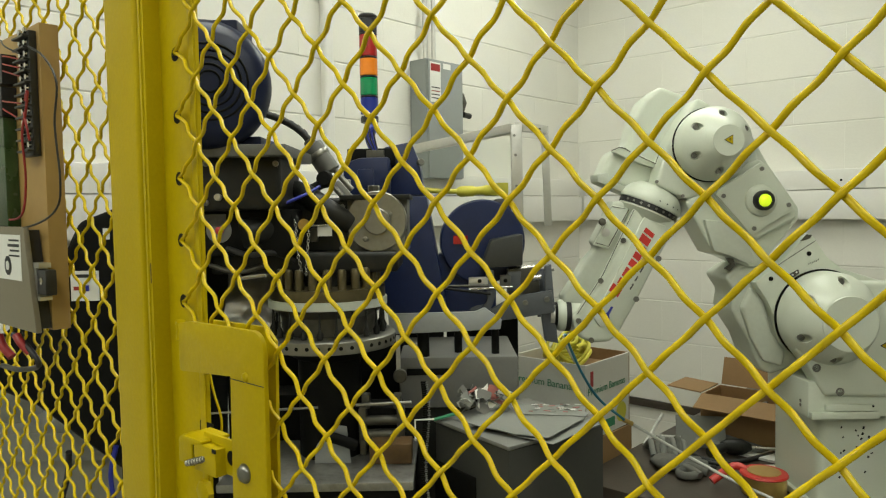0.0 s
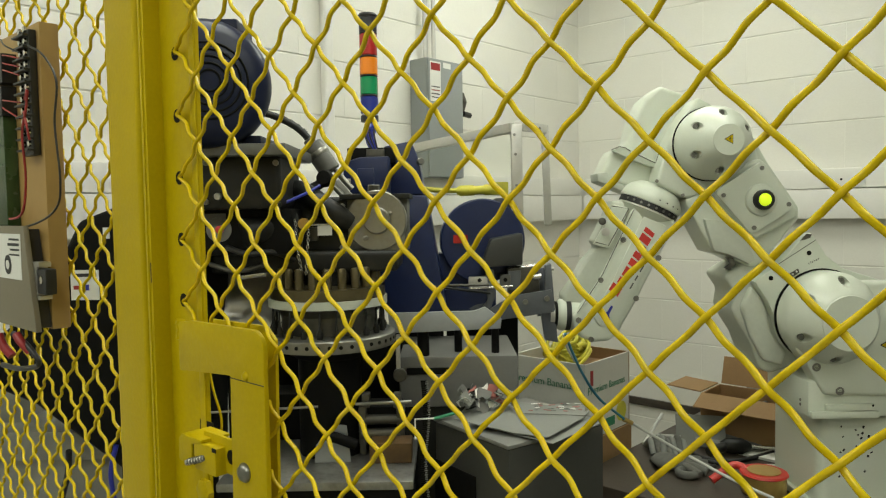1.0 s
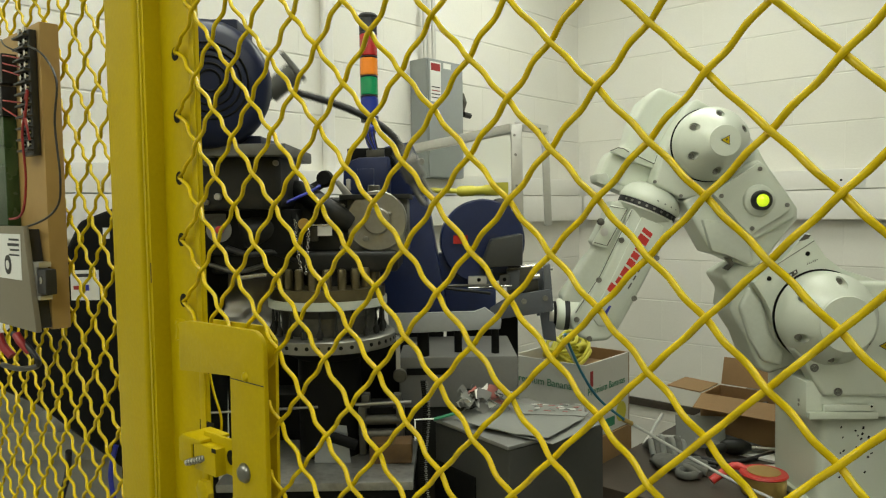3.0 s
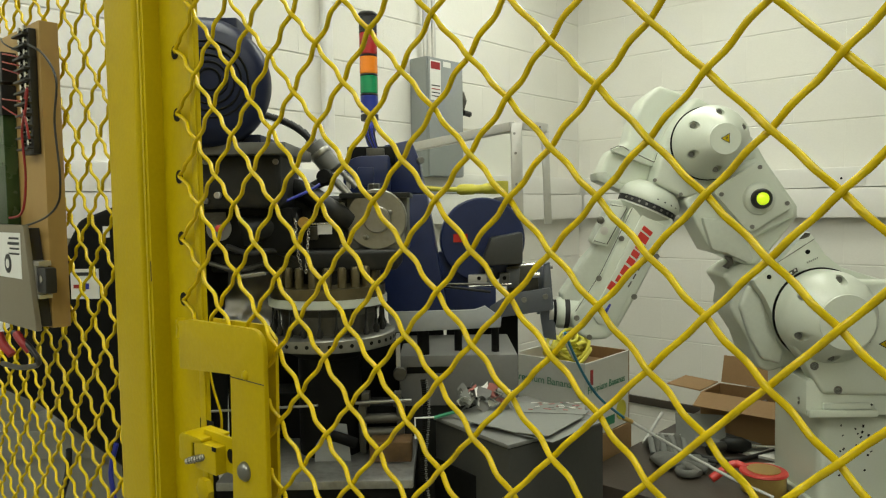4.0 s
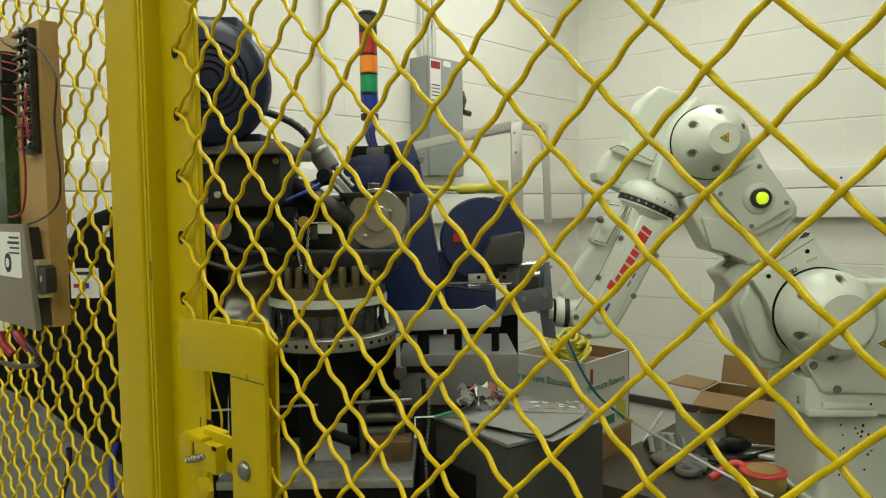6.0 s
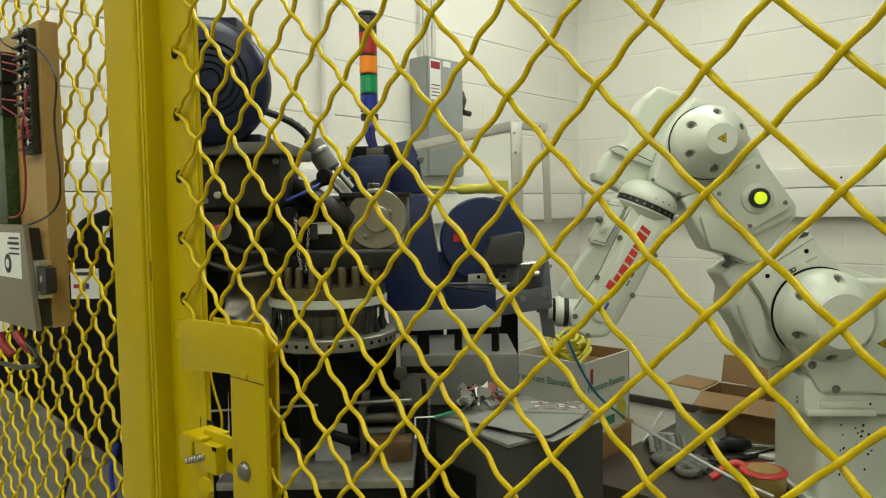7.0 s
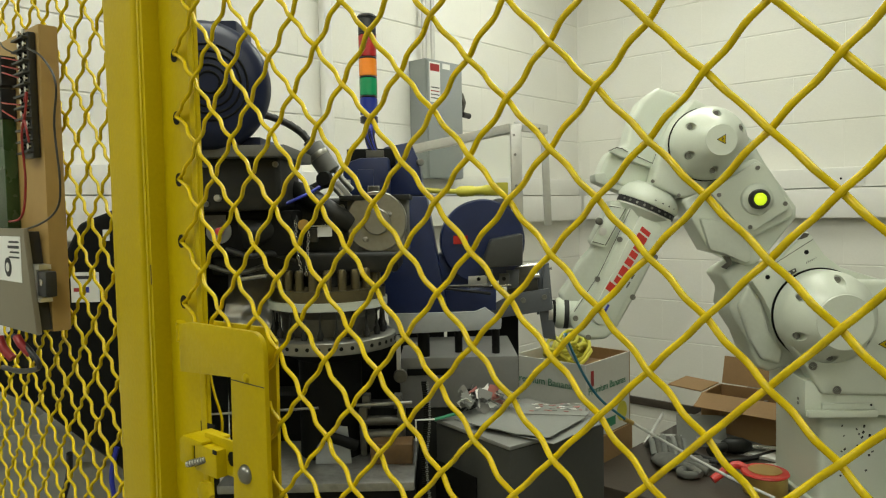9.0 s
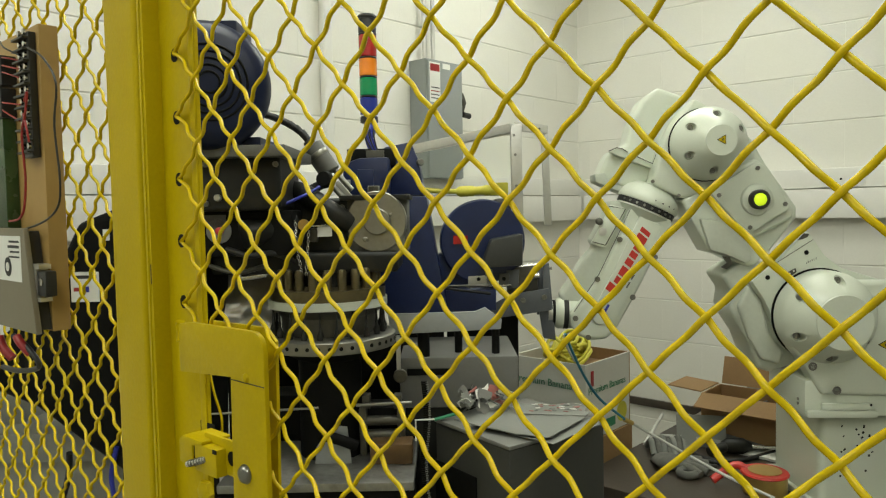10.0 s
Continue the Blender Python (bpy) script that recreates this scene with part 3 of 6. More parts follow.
part("flange_seam", tube([(v[0], 0.0855, v[1]) for v in ((0.176, 1.440), (0.129, 1.470), (0.079, 1.502))], 0.0009, 6), GREY_CAST, turret, "thin casting seam")
part("turret_plate", prism([(0.157, 1.222), (0.134, 1.195), (0.112, 1.154), (0.082, 1.103), (-0.178, 1.095), (-0.203, 1.307), (-0.115, 1.395), (0.058, 1.398), (0.144, 1.312)], 0.088, 0.15), ROBOT, turret, bevel=0.012, seg=3)
for q in ((0.196, 1.403), (0.096, 1.468)):
    part("tapped_hole", lathe([(0.0062, 0), (0.0062, 0.001)], (q[0], 0.085, q[1]), (0, 1, 0), 14), DARKER, turret, "dark tapped hole")
part("flange_clip", prism([(0.149, 1.414), (0.126, 1.427), (0.123, 1.417), (0.145, 1.402)], 0.085, 0.091), DULL, turret, bevel=0.001)
for q in ((0.141, 1.413), (0.131, 1.420)):
    part("clip_rivet", lathe([(0.0028, 0), (0.002, 0.001)], (q[0], 0.091, q[1]), (0, 1, 0), 10), LABEL, turret)
part("bare_patch", prism([(0.120, 1.501), (0.104, 1.519), (0.089, 1.517), (0.094, 1.508), (0.108, 1.503)], 0.0852, 0.0862), DULL, turret, "scraped bare metal patch")
part("lifting_lug", prism([(0.303, 1.459), (0.285, 1.456), (0.279, 1.438), (0.294, 1.423), (0.306, 1.429), (0.291, 1.441)], 0.045, 0.06), DULL, turret, bevel=0.001)
for k in range(6):
    q = (0.096, 1.440)
    part("pen_mark", box((q[0] - 0.005 * k, 0.0853, q[1] + 0.0022 * k + 0.001 * (k % 2)), (0.0012, 0.0006, 0.005), pose(0, 0, 0, 0, 20 - 15 * (k % 3), 0)), INK, turret)
SC = (0.062, 1.302)
part("shoulder_gap", lathe([(0.125, 0), (0.125, 0.004)], (SC[0], 0.0852, SC[1]), (0, 1, 0), 56), DARKER, turret, "dark joint gap")
dome = part("shoulder_cover", lathe([(0.119, 0), (0.121, 0.002), (0.121, 0.044), (0.117, 0.062), (0.105, 0.08), (0.074, 0.131), (0.07, 0.1335), (0.0685, 0.137), (0.0005, 0.137)], (SC[0], 0.0895, SC[1]), (0, 1, 0), 64), ROBOT, turret, "domed shoulder joint cover")
cut = bmesh.new()
for k in range(6):
    a = math.radians(35 + 60 * k)
    q = Vector((SC[0] + 0.1 * math.cos(a), 0.157, SC[1] + 0.1 * math.sin(a)))
    cyl(q, q + Vector((0, 0.09, 0)), 0.0125, n=20, bm=cut)
    part("cover_bolt", lathe([(0.0085, 0), (0.0085, 0.007), (0.0045, 0.0072), (0.0045, 0.003)], q, (0, 1, 0), 12), BOLT, turret)
carve(dome, cut)
for q in ((0.106, 1.178), (0.045, 1.115)):
    part("plate_bolt", lathe([(0.011, 0), (0.011, 0.002), (0.007, 0.0022), (0.007, 0.0005)], (q[0], 0.1495, q[1]), (0, 1, 0), 16), BOLT, turret)
part("upper_arm", prism([(0.415, 1.612), (0.358, 1.642), (0.299, 1.738), (0.227, 1.767), (0.194, 1.707), (0.111, 1.589), (0.111, 1.559), (0.180, 1.473), (0.219, 1.434), (0.243, 1.431), (0.297, 1.459), (0.339, 1.471)], -0.07, 0.06), ROBOT, turret, bevel=0.01, seg=3)
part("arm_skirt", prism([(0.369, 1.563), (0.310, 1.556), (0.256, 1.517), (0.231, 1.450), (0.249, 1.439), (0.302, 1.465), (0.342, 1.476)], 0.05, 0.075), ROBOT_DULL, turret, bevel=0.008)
part("arm_side", prism([(0.355, 1.637), (0.293, 1.692), (0.227, 1.718), (0.201, 1.697), (0.128, 1.583), (0.129, 1.562), (0.232, 1.508), (0.250, 1.511)], 0.05, 0.084), ROBOT, turret, bevel=0.008, seg=3)
part("arm_plate", prism([(0.233, 1.707), (0.217, 1.702), (0.149, 1.595), (0.150, 1.582), (0.245, 1.523), (0.259, 1.526), (0.346, 1.626), (0.342, 1.640)], 0.085, 0.1), ROBOT, turret, bevel=0.004)
for q in ((0.229, 1.692), (0.328, 1.623), (0.248, 1.537), (0.158, 1.597)):
    part("plate_screw", lathe([(0.006, 0), (0.006, 0.003), (0.003, 0.0032)], (q[0], 0.1, q[1]), (0, 1, 0), 10), BOLT, turret)
LC = (0.231, 1.610)
part("lamp_boss", lathe([(0.042, 0), (0.04, 0.008), (0.034, 0.012)], (LC[0], 0.1, LC[1]), (0, 1, 0), 32), ROBOT, turret)
part("lamp_bezel", lathe([(0.026, 0), (0.026, 0.014), (0.023, 0.018), (0.0175, 0.018), (0.0165, 0.012)], (LC[0], 0.112, LC[1]), (0, 1, 0), 32), BLACK, turret, "black lamp bezel")
part("lamp_lens", lathe([(0.0162, 0), (0.0162, 0.004), (0.012, 0.009), (0.003, 0.011)], (LC[0], 0.124, LC[1]), (0, 1, 0), 24), LIME, turret, "lit lime green indicator lamp")
# elbow
part("elbow_hood", prism([(0.457, 1.928), (0.383, 1.900), (0.386, 1.854), (0.420, 1.793), (0.439, 1.716), (0.462, 1.676), (0.532, 1.643), (0.623, 1.681), (0.601, 1.734), (0.588, 1.752), (0.545, 1.770), (0.529, 1.835), (0.501, 1.893)], -0.14, -0.02), ROBOT, turret, bevel=0.014, seg=3)
part("hood_ledge", prism([(0.596, 1.751), (0.571, 1.761), (0.547, 1.759), (0.491, 1.725), (0.466, 1.715), (0.473, 1.700), (0.537, 1.724)], -0.02, 0.0), ROBOT, turret, bevel=0.004)
part("hood_clip", tube([(v[0], 0.004, v[1]) for v in ((0.597, 1.752), (0.575, 1.761), (0.560, 1.758), (0.545, 1.748))], 0.0014, 6), DULL, turret, "small wire clip")
part("hood_clip", tube([(v[0], 0.004, v[1]) for v in ((0.523, 1.737), (0.477, 1.715), (0.468, 1.739))], 0.0014, 6), DULL, turret, "dark casting seam")
part("cable_lip", prism([(0.635, 1.690), (0.606, 1.693), (0.596, 1.671), (0.538, 1.645), (0.550, 1.632), (0.633, 1.668)], -0.1, 0.0), ROBOT_DULL, turret, bevel=0.004)
part("elbow_side", prism([(0.381, 1.883), (0.321, 1.848), (0.228, 1.770), (0.217, 1.707), (0.299, 1.649), (0.359, 1.627), (0.413, 1.616), (0.492, 1.656), (0.479, 1.708), (0.455, 1.776), (0.416, 1.841)], -0.03, 0.062), ROBOT, turret, bevel=0.01, seg=3)
for q in ((0.491, 1.664), (0.422, 1.625)):
    part("side_screw", lathe([(0.005, 0), (0.005, 0.003), (0.003, 0.0032)], (q[0], 0.062, q[1]), (0, 1, 0), 10), BOLT, turret)
EC = (0.352, 1.759)
part("elbow_gap", lathe([(0.0985, 0), (0.0985, 0.005)], (EC[0], 0.0625, EC[1]), (0, 1, 0), 48), DARKER, turret, "dark joint gap")
dome = part("elbow_cover", lathe([(0.094, 0), (0.096, 0.002), (0.096, 0.034), (0.091, 0.053), (0.08, 0.07), (0.043, 0.122), (0.0395, 0.1245), (0.0385, 0.1275), (0.0005, 0.1275)], (EC[0], 0.0678, EC[1]), (0, 1, 0), 56), ROBOT, turret, "domed elbow joint cover")
cut = bmesh.new()
for k in range(6):
    a = math.radians(33 + 60 * k)
    q = Vector((EC[0] + 0.073 * math.cos(a), 0.132, EC[1] + 0.073 * math.sin(a)))
    cyl(q, q + Vector((0, 0.08, 0)), 0.0105, n=20, bm=cut)
    part("cover_bolt", lathe([(0.007, 0), (0.007, 0.006), (0.004, 0.0062), (0.004, 0.003)], q, (0, 1, 0), 12), BOLT, turret)
carve(dome, cut)


def warning(q, y, r, parent):
    tri = [(q[0] + r * math.cos(math.radians(120 * k)), q[1] + r * math.sin(math.radians(120 * k))) for k in range(3)]
    part("warning_sign", prism(tri, y, y + 0.0006), INK, parent, "yellow triangular hazard sticker")
    tri = [(q[0] + r * 0.82 * math.cos(math.radians(120 * k)), q[1] + r * 0.82 * math.sin(math.radians(120 * k))) for k in range(3)]
    part("warning_field", prism(tri, y + 0.0008, y + 0.0012), YELLOW, parent)
    bolt = [(0.1, 0.4), (-0.2, 0.0), (0.02, 0.02), (-0.05, -0.35), (0.25, 0.12), (0.03, 0.1)]
    part("warning_mark", prism([(q[0] + r * a, q[1] + r * b) for a, b in bolt], y + 0.0014, y + 0.0018), INK, parent)


warning((0.349, 1.760), 0.1956, 0.0148, turret)
warning((-0.076, 1.233), 0.1502, 0.02, turret)
# forearm
k0, k1 = (0.496, 1.594), (0.645, 1.267)
KC, KD = Vector((k0[0], 0.0, k0[1])), Vector((k1[0] - k0[0], 0, k1[1] - k0[1])).normalized()
part("forearm_collar", lathe([(0.05, -0.06), (0.07, -0.045), (0.081, -0.03), (0.0855, -0.012), (0.083, -0.006)], KC, KD, 40), ROBOT, turret)
part("forearm_seal", lathe([(0.081, -0.0055), (0.081, 0.009)], KC, KD, 40), RUBBER, turret, "dark rubber seal")
for k in range(9):
    a = math.radians(30 + 15 * k)
    s_ = KD.cross(Vector((0, 1, 0))).normalized()
    d = s_ * math.cos(a) + Vector((0, 1, 0)) * math.sin(a)
    part("seal_screw", lathe([(0.0035, 0), (0.0035, 0.002)], KC + d * 0.081 + KD * 0.002, d, 8), BOLT, turret)
    if 3 < k < 8:
        part("collar_dot", lathe([(0.0025, 0), (0.0025, 0.0006)], KC + d * 0.083 - KD * 0.02, d, 8), INK, turret)
part("forearm_neck", lathe([(0.078, 0.0095), (0.079, 0.014), (0.062, 0.03), (0.05, 0.05)], KC, KD, 40), ROBOT, turret)
part("forearm", prism([(0.542, 1.614), (0.507, 1.604), (0.438, 1.561), (0.437, 1.546), (0.486, 1.454), (0.540, 1.349), (0.592, 1.256), (0.617, 1.235), (0.662, 1.233), (0.691, 1.246), (0.711, 1.274), (0.714, 1.304), (0.659, 1.368), (0.637, 1.402), (0.582, 1.511)], -0.05, 0.055), ROBOT, turret, bevel=0.012, seg=3)
part("forearm_face", prism([(0.524, 1.572), (0.463, 1.544), (0.509, 1.448), (0.597, 1.279), (0.642, 1.277), (0.660, 1.304), (0.602, 1.410)], 0.05, 0.061), ROBOT, turret, bevel=0.005, seg=2)
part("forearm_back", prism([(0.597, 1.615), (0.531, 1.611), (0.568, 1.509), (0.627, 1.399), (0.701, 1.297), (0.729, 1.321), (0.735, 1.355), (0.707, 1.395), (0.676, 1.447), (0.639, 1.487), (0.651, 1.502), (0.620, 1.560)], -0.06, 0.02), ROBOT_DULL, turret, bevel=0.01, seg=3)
part("forearm_hatch", prism([(0.598, 1.604), (0.551, 1.593), (0.611, 1.486), (0.653, 1.497), (0.622, 1.551)], 0.02, 0.032), ROBOT, turret, bevel=0.003)
part("hatch_seam", tube([(v[0], 0.0325, v[1]) for v in ((0.603, 1.600), (0.557, 1.592), (0.612, 1.493), (0.647, 1.503))], 0.0013, 6), DULL, turret, "dark hatch seam")
part("forearm_seam", tube([(v[0], 0.0555, v[1]) for v in ((0.549, 1.590), (0.577, 1.533), (0.634, 1.416), (0.702, 1.313))], 0.0011, 6), GREY_CAST, turret, "dark casing seam")
part("hatch_socket", lathe([(0.01, 0), (0.01, 0.014), (0.006, 0.016)], ((0.627, 1.558)[0], 0.028, (0.627, 1.558)[1]), (0.3, 1, 0.1), 14), DULL, turret, "small dark connector")
part("hatch_socket", lathe([(0.011, 0), (0.011, 0.004), (0.006, 0.005)], ((0.620, 1.530)[0], 0.032, (0.620, 1.530)[1]), (0, 1, 0), 16), ALU, turret)
for q in ((0.530, 1.597), (0.484, 1.571), (0.578, 1.509), (0.639, 1.402), (0.699, 1.295), (0.665, 1.242), (0.484, 1.459), (0.544, 1.351)):
    part("casing_screw", lathe([(0.0078, 0), (0.0078, 0.003), (0.0045, 0.0032), (0.0045, 0.001)], (q[0], 0.0545, q[1]), (0, 1, 0), 12), BOLT, turret)
# marking: red maker's mark as plain slanted shapes, grey model bars
u0, u1 = Vector((0.595, 1.357)), Vector((0.494, 1.527))
ud = (u1 - u0).normalized()
un = Vector((-ud.y, ud.x))
if un.x < 0:
    un = -un
pos, total = 0.0, (u1 - u0).length
for k, (wd, ht) in enumerate(((0.15, 1.0), (0.12, 0.72), (0.17, 0.72), (0.12, 0.72), (0.11, 0.72), (0.12, 0.72), (0.13, 1.0), (0.08, 1.0))):
    w = wd * total * 0.8
    c = u0 + ud * pos
    h = ht * 0.03
    lean = ud * (0.16 * h)
    part("maker_mark", prism([tuple(c), tuple(c + ud * w), tuple(c + ud * w + un * h + lean), tuple(c + un * h + lean)], 0.0613, 0.0622), REDPL, turret, "red maker mark shape")
    pos += wd * total
v0 = u0 + ud * 0.035 - un * 0.02
for k, wd in enumerate((0.018, 0.015, 0.02, 0.024)):
    c = v0 + ud * (0.026 * k)
    part("model_mark", prism([tuple(c), tuple(c + ud * wd), tuple(c + ud * wd + un * 0.004), tuple(c + un * 0.004)], 0.0613, 0.062), GREY_CAST, turret, "grey model mark bar")
part("blue_sticker", prism([(0.612, 1.334), (0.607, 1.331), (0.618, 1.310), (0.615, 1.289), (0.627, 1.301), (0.636, 1.316), (0.624, 1.316)], 0.0615, 0.0625), BLUETUBE, turret, "small blue sticker")
# wrist and gripper
WC = (0.716, 1.302)
ax = Vector((1, 0, 0.05))
part("wrist_flange", lathe([(0.042, -0.03), (0.042, -0.002)], (WC[0], 0.0, WC[1]), ax, 36), ROBOT, turret)
part("wrist_ring", lathe([(0.044, 0), (0.044, 0.013)], (WC[0] - 0.002, 0.0, WC[1]), ax, 36), RUBBER, turret, "black wrist ring")
part("wrist_nose", lathe([(0.0435, 0), (0.0435, 0.014), (0.038, 0.022)], (WC[0] + 0.0115, 0.0, WC[1]), ax, 36), ROBOT, turret)
part("wrist_band", lathe([(0.037, 0), (0.037, 0.007)], (WC[0] + 0.034, 0.0, WC[1]), ax, 32), DARKER, turret)
part("tool_flange", lathe([(0.034, 0), (0.034, 0.012)], (WC[0] + 0.0415, 0.0, WC[1]), ax, 32), ALU, turret)
part("tool_plate", prism([(0.782, 1.441), (0.767, 1.446), (0.758, 1.328), (0.750, 1.230), (0.784, 1.237), (0.795, 1.317), (0.786, 1.351)], 0.0, 0.03), GRIP, turret, "grey steel tool plate", bevel=0.002)
part("tool_plate", prism([(0.796, 1.427), (0.773, 1.431), (0.775, 1.296), (0.797, 1.293)], -0.045, -0.03), GRIP, turret, bevel=0.002)
part("tool_bracket", prism([(0.934, 1.328), (0.876, 1.361), (0.769, 1.377), (0.762, 1.317), (0.843, 1.305), (0.932, 1.294)], 0.032, 0.045), GRIP, turret, "grey steel gripper bracket", bevel=0.0015)
part("tool_arm", prism([(0.944, 1.431), (0.923, 1.431), (0.921, 1.357), (0.934, 1.323), (0.949, 1.289), (0.967, 1.314), (0.942, 1.348)], 0.012, 0.03), GRIP, turret, bevel=0.002)
part("tool_foot", prism([(0.995, 1.327), (0.973, 1.338), (0.942, 1.343), (0.936, 1.312), (0.967, 1.306)], -0.01, 0.02), GRIP, turret, bevel=0.002)
part("guide_block", prism([(0.884, 1.431), (0.801, 1.439), (0.795, 1.365), (0.882, 1.353)], -0.04, 0.01), DULL, turret, "dark slide body", bevel=0.003)
part("guide_plate", prism([(0.885, 1.426), (0.848, 1.428), (0.852, 1.379), (0.883, 1.373)], 0.0105, 0.018), GRIP, turret, bevel=0.002)
part("jaw_block", prism([(0.991, 1.412), (0.937, 1.414), (0.937, 1.380), (0.992, 1.379)], 0.0, 0.03), ALU, turret, "pale drilled jaw block", bevel=0.002)
for q in ((0.962, 1.404), (0.892, 1.404)):
    part("jaw_hole", lathe([(0.0055, 0), (0.0055, 0.001)], (q[0], 0.03, q[1]), (0, 1, 0), 14), DARKER, turret)
part("jaw_block", prism([(0.905, 1.417), (0.877, 1.418), (0.878, 1.384), (0.906, 1.382)], 0.0, 0.03), GREY_CAST, turret, bevel=0.002)
ga, gb = (0.880, 1.430), (0.795, 1.438)
part("air_cylinder", cyl((ga[0], 0.0, ga[1]), (gb[0], 0.0, gb[1]), 0.0075, n=24), CHROME, turret, "bright pneumatic cylinder")
ga, gb = (0.815, 1.408), (0.793, 1.410)
part("port_fitting", cyl((ga[0], 0.012, ga[1]), (gb[0], 0.012, gb[1]), 0.009, n=16), CHROME, turret)
for q in ((0.840, 1.345), (0.782, 1.353)):
    part("bracket_bolt", lathe([(0.0075, 0), (0.0075, 0.005), (0.004, 0.0052), (0.004, 0.002)], (q[0], 0.045, q[1]), (0, 1, 0), 12), BOLT, turret)
part("bracket_bolt", lathe([(0.005, 0), (0.005, 0.012)], ((0.770, 1.431)[0], 0.015, (0.770, 1.431)[1]), (-1, 0, 0), 10), BOLT, turret)
ga, gb = (0.990, 1.381), (0.873, 1.387)
part("slide_rod", cyl((ga[0], 0.032, ga[1]), (gb[0], 0.032, gb[1]), 0.004, n=12), CHROME, turret)

# ---- indexing press: turntable ----
TT = (-0.258, 1.620, 0.949)
z_of = lambda p: p[2]
index = thing("indexing_press", (TT[0], 1.62, 0), "oily dark indexing press with a ring of bronze tool pins", "press")
TC = (TT[0], 1.62, 0)
z_dt, z_db = z_of((-0.228, 1.480, 1.332)), z_of((-0.228, 1.480, 1.304))
part("index_plate", lathe([(0.12, z_db - 0.002), (0.146, z_db), (0.148, z_db + 0.004), (0.148, z_dt - 0.003), (0.144, z_dt), (0.1, z_dt + 0.001)], TC, n=64), STEEL, index, "drilled steel index plate", 0.0)
for k in range(40):
    a = 2 * math.pi * k / 40
    c = Vector((TC[0] + 0.1472 * math.cos(a), TC[1] + 0.1472 * math.sin(a), (z_dt + z_db) / 2))
    d = Vector((math.cos(a), math.sin(a), 0))
    if d.y < 0.3:
        part("index_hole", cyl(c, c + d * 0.0016, 0.0042, n=10), DARKER, index)
z_w = z_of((-0.228, 1.490, 1.393))
z_w2 = z_of((-0.227, 1.490, 1.410))
z_u = z_of((-0.227, 1.490, 1.428))
part("lower_drum", lathe([(0.1, z_dt), (0.105, z_w - 0.02), (0.126, z_w - 0.002)], TC, n=48), DULL, index)
part("white_band", lathe([(0.1, z_w), (0.131, z_w), (0.131, z_w2), (0.1, z_w2)], TC, n=64), ROBOT_DULL, index, "pale steel band")
part("tool_ring", lathe([(0.08, z_w2 + 0.0005), (0.127, z_w2 + 0.0005), (0.127, z_u + 0.006), (0.1, z_u + 0.008)], TC, n=64), BRONZE, index, "bronze tool ring")
zp0, zp1 = z_u + 0.006, z_of((-0.230, 1.520, 1.477))
for k in range(22):
    a = 2 * math.pi * k / 22
    c = (TC[0] + 0.108 * math.cos(a), TC[1] + 0.108 * math.sin(a))
    part("tool_pin", lathe([(0.0095, zp0), (0.0095, zp1 - 0.004), (0.0075, zp1), (0.004, zp1 + 0.001)], (*c, 0), n=12), BRONZE, index)
for k in range(22):
    a = 2 * math.pi * (k + 0.5) / 22
    c = Vector((TC[0] + 0.122 * math.cos(a), TC[1] + 0.122 * math.sin(a), 0))
    part("needle", lathe([(0.006, z_dt + 0.001), (0.0075, z_dt + 0.012), (0.003, z_dt + 0.022), (0.0015, z_w - 0.004)], c, n=8), DARK, index)
part("spindle", lathe([(0.05, zp0), (0.05, zp1 + 0.03), (0.03, zp1 + 0.032)], TC, n=32), DARK, index)
# Base painted near-black to stand for the unlit void under the turntable.
part("base_cone", lathe([(0.2, 0.0), (0.2, 0.9), (0.13, 0.95), (0.07, 1.02), (0.07, z_db - 0.03), (0.12, z_db - 0.003)], TC, n=40), DARKER, index, "press base, near-black for the unlit void")
part("base_ring", lathe([(0.21, 0.86), (0.21, 0.9), (0.18, 0.91)], TC, n=40), DARK, index)
# press head over the turntable
part("head_beam", span((-0.500, 1.560, 1.512), (-0.097, 1.760, 1.467)), DARK, index, bevel=0.01, seg=3)
part("head_block", span((-0.350, 1.600, 1.629), (-0.204, 1.800, 1.505)), DARK, index, bevel=0.012, seg=3)
part("head_housing", span((-0.542, 1.460, 1.715), (-0.323, 1.660, 1.604)), DARK, index, "dark grey gearbox housing", bevel=0.012, seg=3)
part("head_lower", span((-0.561, 1.500, 1.605), (-0.308, 1.700, 1.510)), DARKER, index, bevel=0.008)
part("motor_plate", span((-0.526, 1.420, 1.732), (-0.302, 1.700, 1.709)), GREY_CAST, index, "pale grey motor plate", bevel=0.003)
part("housing_knob", lathe([(0.007, 0), (0.007, 0.01), (0.005, 0.012)], (-0.446, 1.458, 1.631), (0, -1, 0), 14), ALU, index)
part("red_button", lathe([(0.008, 0), (0.008, 0.01), (0.005, 0.012)], (-0.457, 1.498, 1.564), (0, -1, 0), 16), REDPL, index, "red button")
part("control_plate", span((-0.488, 1.497, 1.597), (-0.445, 1.499, 1.573)), GREY_CAST, index, bevel=0.0)
part("gauge_arc", lathe([(0.026, 0), (0.026, 0.002)], (-0.460, 1.499, 1.564), (0, -1, 0), 24), GREYTOP, index, "pale dial plate")
part("side_cylinder", cyl((-0.409, 1.490, 1.555), (-0.318, 1.560, 1.576), 0.03, n=24), DARK, index, bevel=0.004)
part("swing_elbow", tube(smooth_path([(-0.347, 1.620, 1.650), (-0.300, 1.600, 1.637), (-0.248, 1.580, 1.602), (-0.205, 1.600, 1.573)], 6), 0.024, 16), DARK, index, sharp=75)
